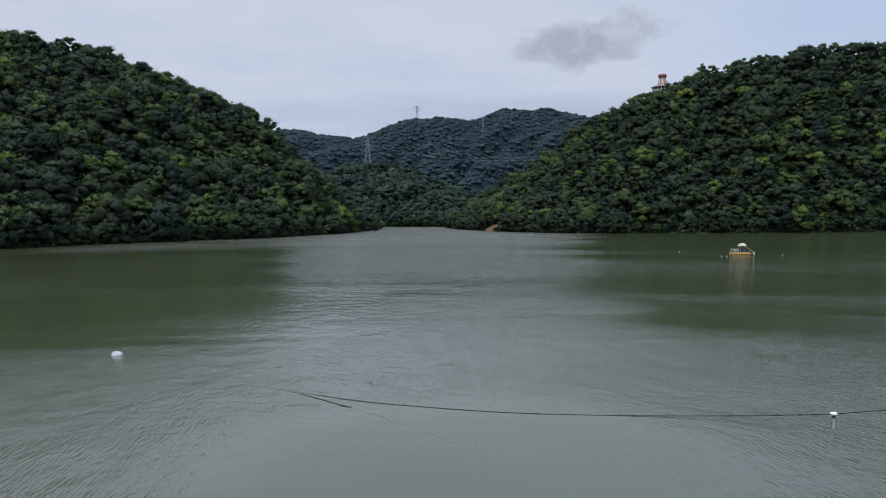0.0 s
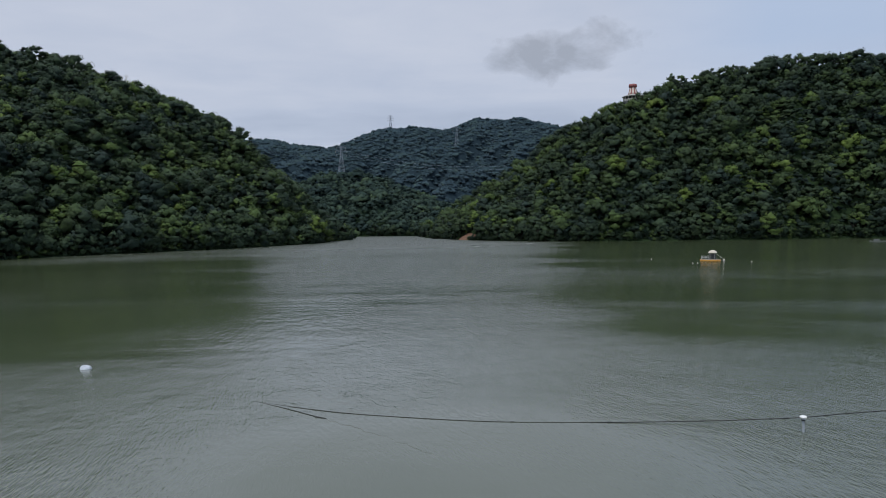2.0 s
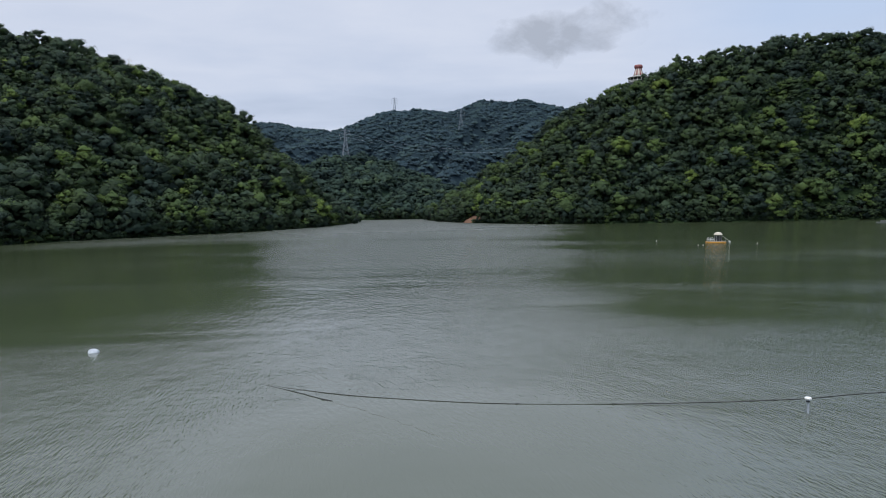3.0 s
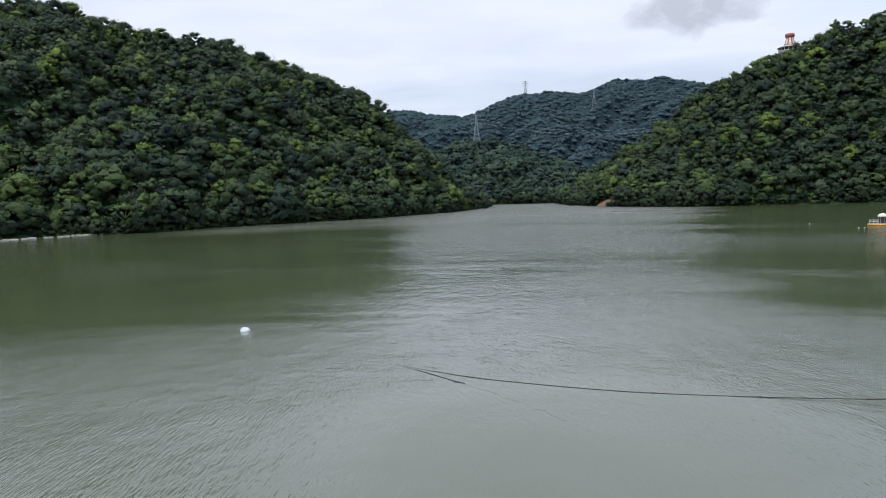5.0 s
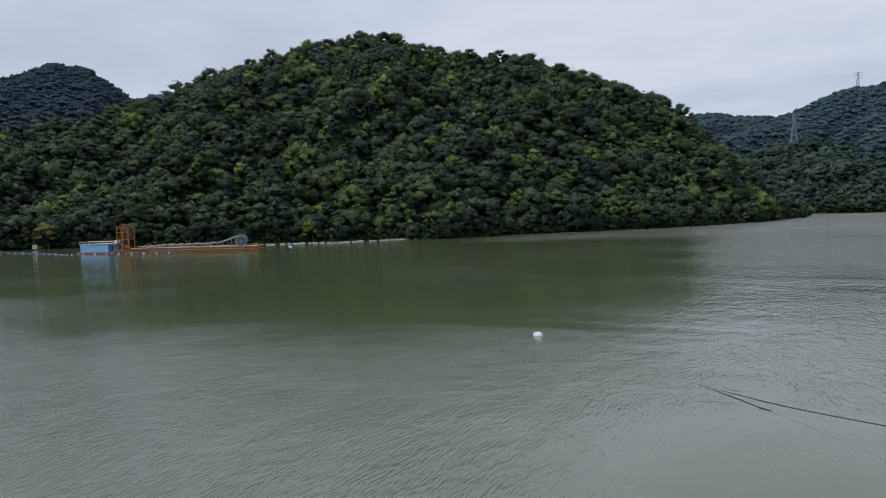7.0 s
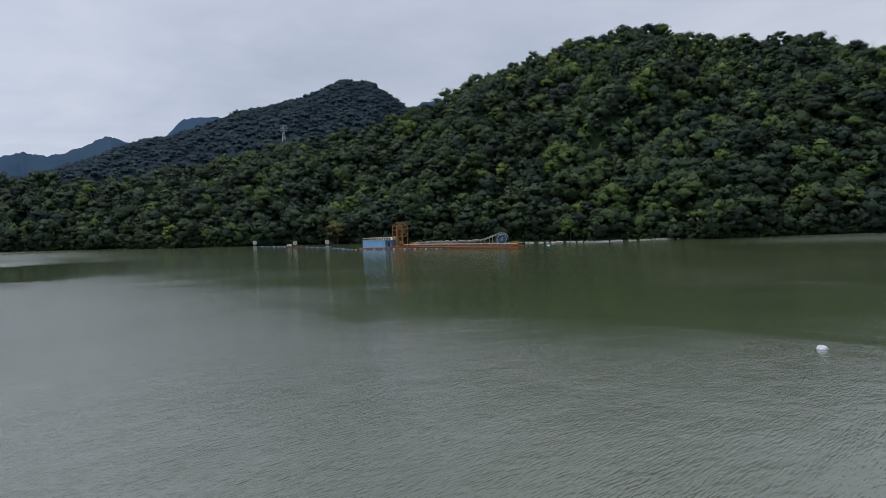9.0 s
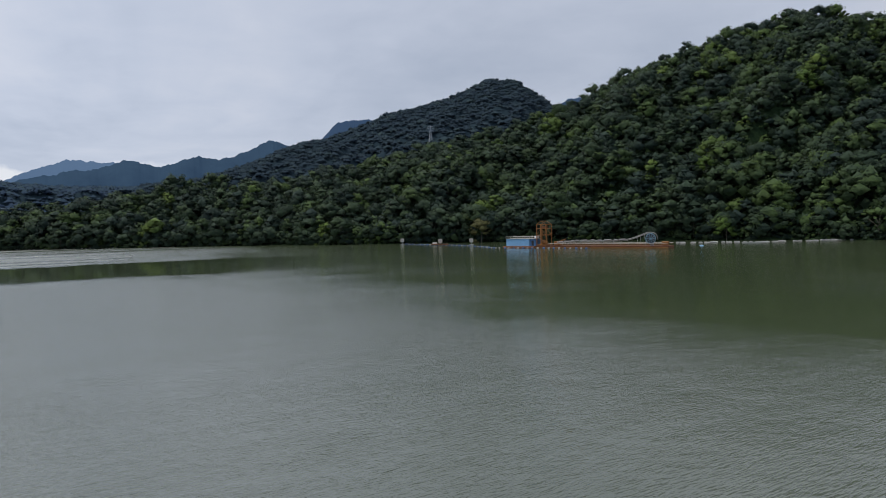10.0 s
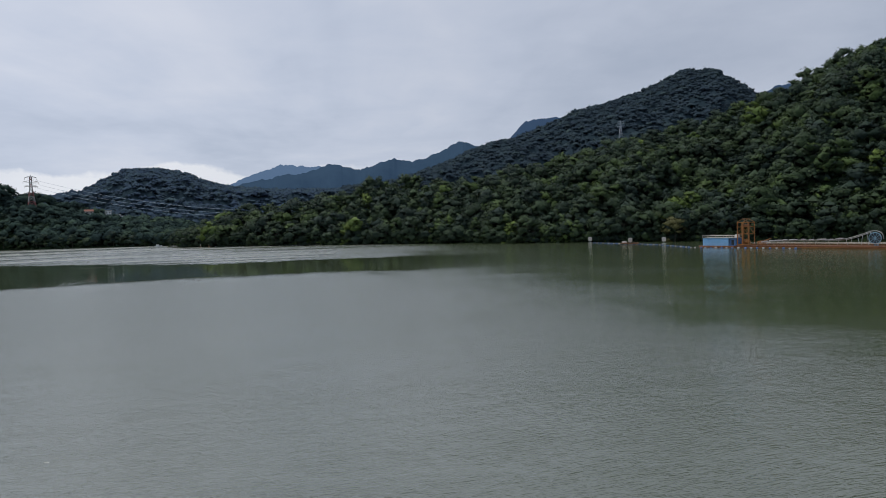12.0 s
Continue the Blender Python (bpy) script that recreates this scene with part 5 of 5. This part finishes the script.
def earth_slope(az, d, r, key, seed, mat, label):
    """Bare red earth where the bank has slipped."""
    rng = random.Random(seed)
    bm = bmesh.new()
    c = polar(az, d)
    n = 22
    rings = []
    for k in range(5):
        ring = []
        for i in range(n):
            a = 2 * math.pi * i / n
            q = c + Vector((math.cos(a), math.sin(a), 0)) * (r * (1.05 - 0.24 * k) * (1 + rng.uniform(-0.14, 0.14)))
            qa, qd = math.degrees(math.atan2(-q.x, q.y)), math.hypot(q.x, q.y)
            z = float(RIDGES[key].height(np.array(qa), np.array(qd)))
            ring.append(bm.verts.new((q.x, q.y, z + 0.25 * k + rng.uniform(-0.1, 0.25) - (0.5 if k == 0 else 0))))
        rings.append(ring)
    for a, b in zip(rings, rings[1:]):
        for i in range(n):
            bm.faces.new((a[i], a[(i + 1) % n], b[(i + 1) % n], b[i]))
    bm.faces.new(rings[-1])
    me = bpy.data.meshes.new("earth_bank")
    bmesh.ops.recalc_face_normals(bm, faces=bm.faces)
    bm.to_mesh(me)
    bm.free()
    me.materials.append(mat)
    tagged(new("earth_bank", me), label, "bank", kind="structure")


earth_slope(-3.9, 533, 9.5, "right", 1, EARTH, "bare red-brown earth where the bank has slipped")
earth_slope(-8.4, 640, 4.5, "right", 2, EARTH, "small bare red earth scar among the trees")
earth_slope(23.9, 342.5, 2.7, "left", 3, SHADED_EARTH, "dull brown earth bank under overhanging trees, darkened for their shade")


# ---- towers and houses on the hills ----
def build_pylon(place, height, yaw, mats, label, r=0.20):
    p = thing("pylon", Matrix.Translation(place) @ Matrix.Rotation(radians(yaw), 4, "Z"), label, "pylon", "power line pylons")
    w0, w1, waist = height * 0.115, height * 0.028, height * 0.68

    def half(z):
        return w0 + (w1 - w0) * min(1.0, z / waist)

    levels = [0.0, 0.17, 0.32, 0.45, 0.56, 0.66, 0.75, 0.84, 0.93]
    for sx in (-1, 1):
        for sy in (-1, 1):
            bm = bmesh.new()
            foot, hip = Vector((sx * w0, sy * w0, -3)), Vector((sx * w1, sy * w1, waist))
            if len(mats) > 1:
                for k in range(5):
                    part("leg", bar(bmesh.new(), foot.lerp(hip, k / 6), foot.lerp(hip, (k + 1) / 6), r * 1.3, r * 1.3, 5), mats[(k + 1) % 2], p)
            bar(bm, foot.lerp(hip, 5 / 6) if len(mats) > 1 else foot, hip, r * 1.3, r, 5)
            bar(bm, (sx * w1, sy * w1, waist), (sx * w1 * 0.7, sy * w1 * 0.7, height * 0.96), r, r * 0.8, 5)
            part("leg", bm, mats[0], p)
    for face in range(4):
        for i, (a, b) in enumerate(zip(levels, levels[1:])):
            bm = bmesh.new()
            za, zb = a * height, b * height
            ha, hb = half(za), half(zb)
            rot = Matrix.Rotation(face * math.pi / 2, 3, "Z")
            for s in (-1, 1):
                bar(bm, rot @ Vector((s * ha, -ha, za)), rot @ Vector((-s * hb, -hb, zb)), r * 0.6, n=4)
            bar(bm, rot @ Vector((-hb, -hb, zb)), rot @ Vector((hb, -hb, zb)), r * 0.6, n=4)
            part("bracing", bm, mats[i % len(mats)], p)
    for z, reach in ((0.70, 0.15), (0.81, 0.17), (0.92, 0.13)):
        for s in (-1, 1):
            bm = bmesh.new()
            tip = Vector((s * reach * height, 0, z * height + 0.4))
            for y in (-w1, w1):
                bar(bm, (s * w1, y, z * height), tip, r * 0.7, n=4)
            bar(bm, (s * w1, 0, z * height + height * 0.045), tip, r * 0.7, n=4)
            arm = part("cross_arm", bm, mats[0], p)
            part("insulator", bar(bmesh.new(), tip, tip - Vector((0, 0, 2.2)), 0.14, n=5), DECK, arm)
    part("peak", bar(bmesh.new(), (0, 0, height * 0.95), (0, 0, height), r, r * 0.5, 5), mats[0], p)
    return p


pyl, d1 = site("spur", 6.05, 4.0, 840, 915)
build_pylon(pyl, 43.0, 20, [PYLON_GREY], "grey lattice pylon on the wooded spur", 0.17)
build_pylon(polar(2.08, 1436, 194), 40.0, 10, [PYLON_GREY], "grey lattice pylon on the valley's skyline", 0.22)
pyl, d3 = site("valley", -3.25, 6.0, 1150, 1400)
build_pylon(pyl, d3 * (math.tan(radians(7.86)) - math.tan(radians(6.0))), 15, [PYLON_GREY], "grey lattice pylon among hazy trees", 0.10)
pyl, d4 = site("side", 65.7, 5.95, 1000, 1330)
build_pylon(pyl, d4 * (math.tan(radians(7.58)) - math.tan(radians(5.95))), 70, [STEEL], "pale lattice pylon on the peaked mountain's flank", 0.24)
pyl, d5 = site("far", 110.15, 1.55, 720, 850)
PYLON_FIVE = pyl
H_FIVE = d5 * (math.tan(radians(4.28)) - math.tan(radians(1.55)))
build_pylon(pyl, H_FIVE, 115, [DECK, RED], "red and white lattice pylon above the far bank", 0.36)

wires = thing("power_line", Matrix.Identity(4), "thin power cables sagging across the lake arm", "power line")
for el0, el1, k in ((3.05, 1.55, 0.0), (2.65, 1.25, 2.0), (2.45, 1.0, 4.0)):
    a = PYLON_FIVE + Vector((k, k, H_FIVE * (0.90 - 0.055 * k)))
    b = polar(96.5, 620, EYE_H + 620 * math.tan(radians(el1)))
    sag = 5.0
    part("wire", tube(bmesh.new(), [a.lerp(b, t) - Vector((0, 0, sag * 4 * t * (1 - t))) for t in (i / 24 for i in range(25))], 0.09, 4), WIRE, wires)


def build_lookout():
    base = polar(-17.14, 648, 0)
    g = EYE_H + 648 * math.tan(radians(9.25))
    t = thing("lookout_tower", Matrix.Translation((base.x, base.y, g)), "round lookout tower with a red and cream striped neck", "tower")
    part("plinth", lathe(bmesh.new(), [(7.2, -9.0), (7.2, 0.3), (8.6, 1.2), (8.6, 1.6)], 24), CONCRETE, t)
    part("gallery_core", lathe(bmesh.new(), [(6.4, 1.6), (6.4, 5.0)], 24), DARK, t, "dark gallery windows")
    part("parapet", lathe(bmesh.new(), [(8.3, 1.6), (8.5, 1.65), (8.5, 2.7), (8.3, 2.75)], 32), DECK, t)
    for k in range(16):
        a = 2 * math.pi * k / 16
        part("column", bar(bmesh.new(), (8.2 * math.cos(a), 8.2 * math.sin(a), 1.6), (8.2 * math.cos(a), 8.2 * math.sin(a), 5.1), 0.28, n=6), CREAM, t)
    part("gallery_roof", lathe(bmesh.new(), [(9.2, 4.95), (9.3, 5.25), (6.5, 6.3), (4.4, 6.9)], 32), DECK, t, "grey gallery roof")
    part("neck", lathe(bmesh.new(), [(4.5, 6.6), (3.6, 9.0), (3.0, 11.5), (2.7, 13.2)], 24), CREAM, t)
    for k in range(8):
        a0, a1 = 2 * math.pi * k / 8, 2 * math.pi * (k + 0.36) / 8
        bm = bmesh.new()
        rows = []
        for rr, z in ((4.52, 6.6), (3.66, 9.0), (3.06, 11.5), (2.76, 13.2)):
            rows.append([bm.verts.new(((rr + e) * math.cos(a), (rr + e) * math.sin(a), z)) for e in (0.0, 0.10) for a in (a0, (a0 + a1) / 2, a1)])
        for p, q in zip(rows, rows[1:]):
            for i, j in ((3, 4), (4, 5), (0, 3), (2, 5)):
                bm.faces.new((p[i], p[j], q[j], q[i]))
        bm.faces.new((rows[0][0], rows[0][1], rows[0][2], rows[0][5], rows[0][4], rows[0][3]))
        bm.faces.new((rows[-1][0], rows[-1][1], rows[-1][2], rows[-1][5], rows[-1][4], rows[-1][3]))
        part("stripe", bm, RED, t, "red stripe")
    part("cap", lathe(bmesh.new(), [(2.8, 13.2), (3.5, 13.8), (3.6, 15.2), (3.2, 16.2), (2.0, 16.5)], 24), RED, t, "dark red cap")


build_lookout()
for az, d, k in ((-16.5, 636, 1.1), (-17.15, 634, 1.15), (-17.8, 636, 1.1), (-18.1, 645, 0.9), (-16.2, 642, 1.0)):
    z = float(RIDGES["right"].height(np.array(az), np.array(float(d))))
    copy_thing(foot_tree, Matrix.Translation(polar(az, d, z - 1.0)) @ Matrix.Rotation(k * 9, 4, "Z") @ Matrix.Scale(k, 4))


def build_house(az, el, w, dpt, h, wall, roof_mat, pitched, label):
    p, d = site("far", az, el, 690, 850)
    c = thing("house", Matrix.Translation(p + Vector((0, 0, 4.6))) @ Matrix.Rotation(radians(az + 10), 4, "Z"), label, "house", "houses among the trees")
    part("wall", box(bmesh.new(), -w / 2, w / 2, -dpt / 2, dpt / 2, -10, h, 0.05), wall, c)
    if pitched:
        bm = bmesh.new()
        v = [bm.verts.new(q) for q in ((-w / 2 - 0.5, -dpt / 2 - 0.5, h), (w / 2 + 0.5, -dpt / 2 - 0.5, h), (w / 2 + 0.5, dpt / 2 + 0.5, h), (-w / 2 - 0.5, dpt / 2 + 0.5, h), (-w / 2 - 0.5, 0, h + dpt * 0.35), (w / 2 + 0.5, 0, h + dpt * 0.35))]
        for f in ((0, 1, 5, 4), (2, 3, 4, 5), (0, 4, 3), (1, 2, 5), (0, 3, 2, 1)):
            bm.faces.new([v[i] for i in f])
        part("roof", bm, roof_mat, c, "red tiled roof")
    else:
        part("roof", box(bmesh.new(), -w / 2 - 0.3, w / 2 + 0.3, -dpt / 2 - 0.3, dpt / 2 + 0.3, h + 0.004, h + 0.5), roof_mat, c)
    for x in (-w * 0.28, w * 0.22):
        part("window", box(bmesh.new(), x - 0.6, x + 0.6, -dpt / 2 - 0.06, -dpt / 2 - 0.004, h * 0.4, h * 0.75), DARK, c)


build_house(*HOUSES[0], 8, 6, 2.6, CONCRETE, ROOF_TILE, True, "small house with a red tiled roof among trees")
build_house(*HOUSES[1], 6, 6, 4.2, WHITE, CREAM, False, "white two-storey house among trees")
build_house(*HOUSES[2], 7, 6, 2.8, WHITE, DECK, False, "low white house among trees")
build_house(*HOUSES[3], 6, 5, 2.6, WHITE, DECK, False, "low pale house among trees")


# ---- small things far off ----
reach_line = thing("power_line", Matrix.Identity(4), "thin power cables strung across the valley", "power line")
post_a, _ = site("spur", 6.05, 4.0, 840, 915)
for k in range(2):
    a = post_a + Vector((4.0 - 8.0 * k, 0, 36.0 - 3.0 * k))
    b = polar(-11.5, 800, EYE_H + 800 * math.tan(radians(5.0 - 0.3 * k)))
    part("wire", tube(bmesh.new(), [a.lerp(b, t) - Vector((0, 0, 52.0 * t * (1 - t))) for t in (i / 24 for i in range(25))], 0.05, 4), WIRE, reach_line)


def build_boat():
    b = thing("boat", Matrix.Translation(polar(102.05, 622)) @ Matrix.Rotation(radians(100), 4, "Z"), "small white boat on the far reach of the lake", "boat")
    bm = bmesh.new()
    rows = []
    for x, w, z in ((-2.6, 0.8, 0.75), (-1.0, 1.0, 0.7), (1.0, 0.95, 0.75), (2.4, 0.45, 0.9), (3.1, 0.05, 1.05)):
        rows.append([bm.verts.new(q) for q in ((x, -w, z), (x, -w * 0.7, -0.1), (x, w * 0.7, -0.1), (x, w, z))])
    for p, q in zip(rows, rows[1:]):
        for i in range(3):
            bm.faces.new((p[i], q[i], q[i + 1], p[i + 1]))
        bm.faces.new((p[3], q[3], q[0], p[0]))
    bm.faces.new(rows[0])
    part("hull", bm, WHITE, b)
    part("cabin", box(bmesh.new(), -1.2, 0.8, -0.6, 0.6, 0.7, 1.9, 0.12), WHITE, b, "white cabin")
    part("window", box(bmesh.new(), -0.9, 0.5, -0.64, -0.603, 1.2, 1.7), DARK, b)


build_boat()


def point_marker(az, d, mat, label):
    m = thing("shore_marker", Matrix.Translation(polar(az, d)), label, "marker", "markers at the point")
    part("post", bar(bmesh.new(), (0, 0, -0.4), (0, 0, 1.2), 0.12), STEEL, m)
    part("board", box(bmesh.new(), -0.55, 0.55, -0.1, 0.1, 1.0, 2.2, 0.04), mat, m)
    part("base_float", lathe(bmesh.new(), [(0.5, -0.3), (1.0, -0.1), (1.0, 0.25), (0.4, 0.4)], 12), ORANGE, m, "orange base float")


point_marker(99.0, 536, WHITE, "white marker board beside the wooded point")
point_marker(98.4, 530, CREAM, "pale marker board beside the wooded point")


def build_bare_tree(az, el, size, seed):
    """A leafless tree: forks that thin out to twigs."""
    rng = random.Random(seed)
    d = np.arange(540, 600, 1.0)
    z = RIDGES["left"].height(np.full(d.shape, az), d)
    i = int(np.argmax(np.degrees(np.arctan2(z - EYE_H, d))))
    root = thing("bare_tree", Matrix.Translation(polar(az, float(d[i]), float(z[i]))), "pale leafless tree standing out on the ridge", "tree")
    trunk, twigs = bmesh.new(), bmesh.new()

    def grow(p, w, length, r, level):
        q = p + w * length
        bar(trunk if level < 2 else twigs, p, q, r, r * 0.65, 5)
        if level == 5:
            return
        for _ in range(3 if level < 3 else 2):
            v = (w + Vector((rng.uniform(-0.7, 0.7), rng.uniform(-0.7, 0.7), rng.uniform(-0.1, 0.4)))).normalized()
            grow(q, v, length * rng.uniform(0.6, 0.8), r * 0.6, level + 1)

    grow(Vector((0, 0, -1)), Vector((0, 0, 1)), size * 0.36, 0.28, 0)
    part("trunk", trunk, PALE_BARK, root)
    part("twigs", twigs, PALE_BARK, root)


build_bare_tree(22.2, 10.6, 15.0, 4)
build_bare_tree(21.6, 10.4, 13.0, 5)
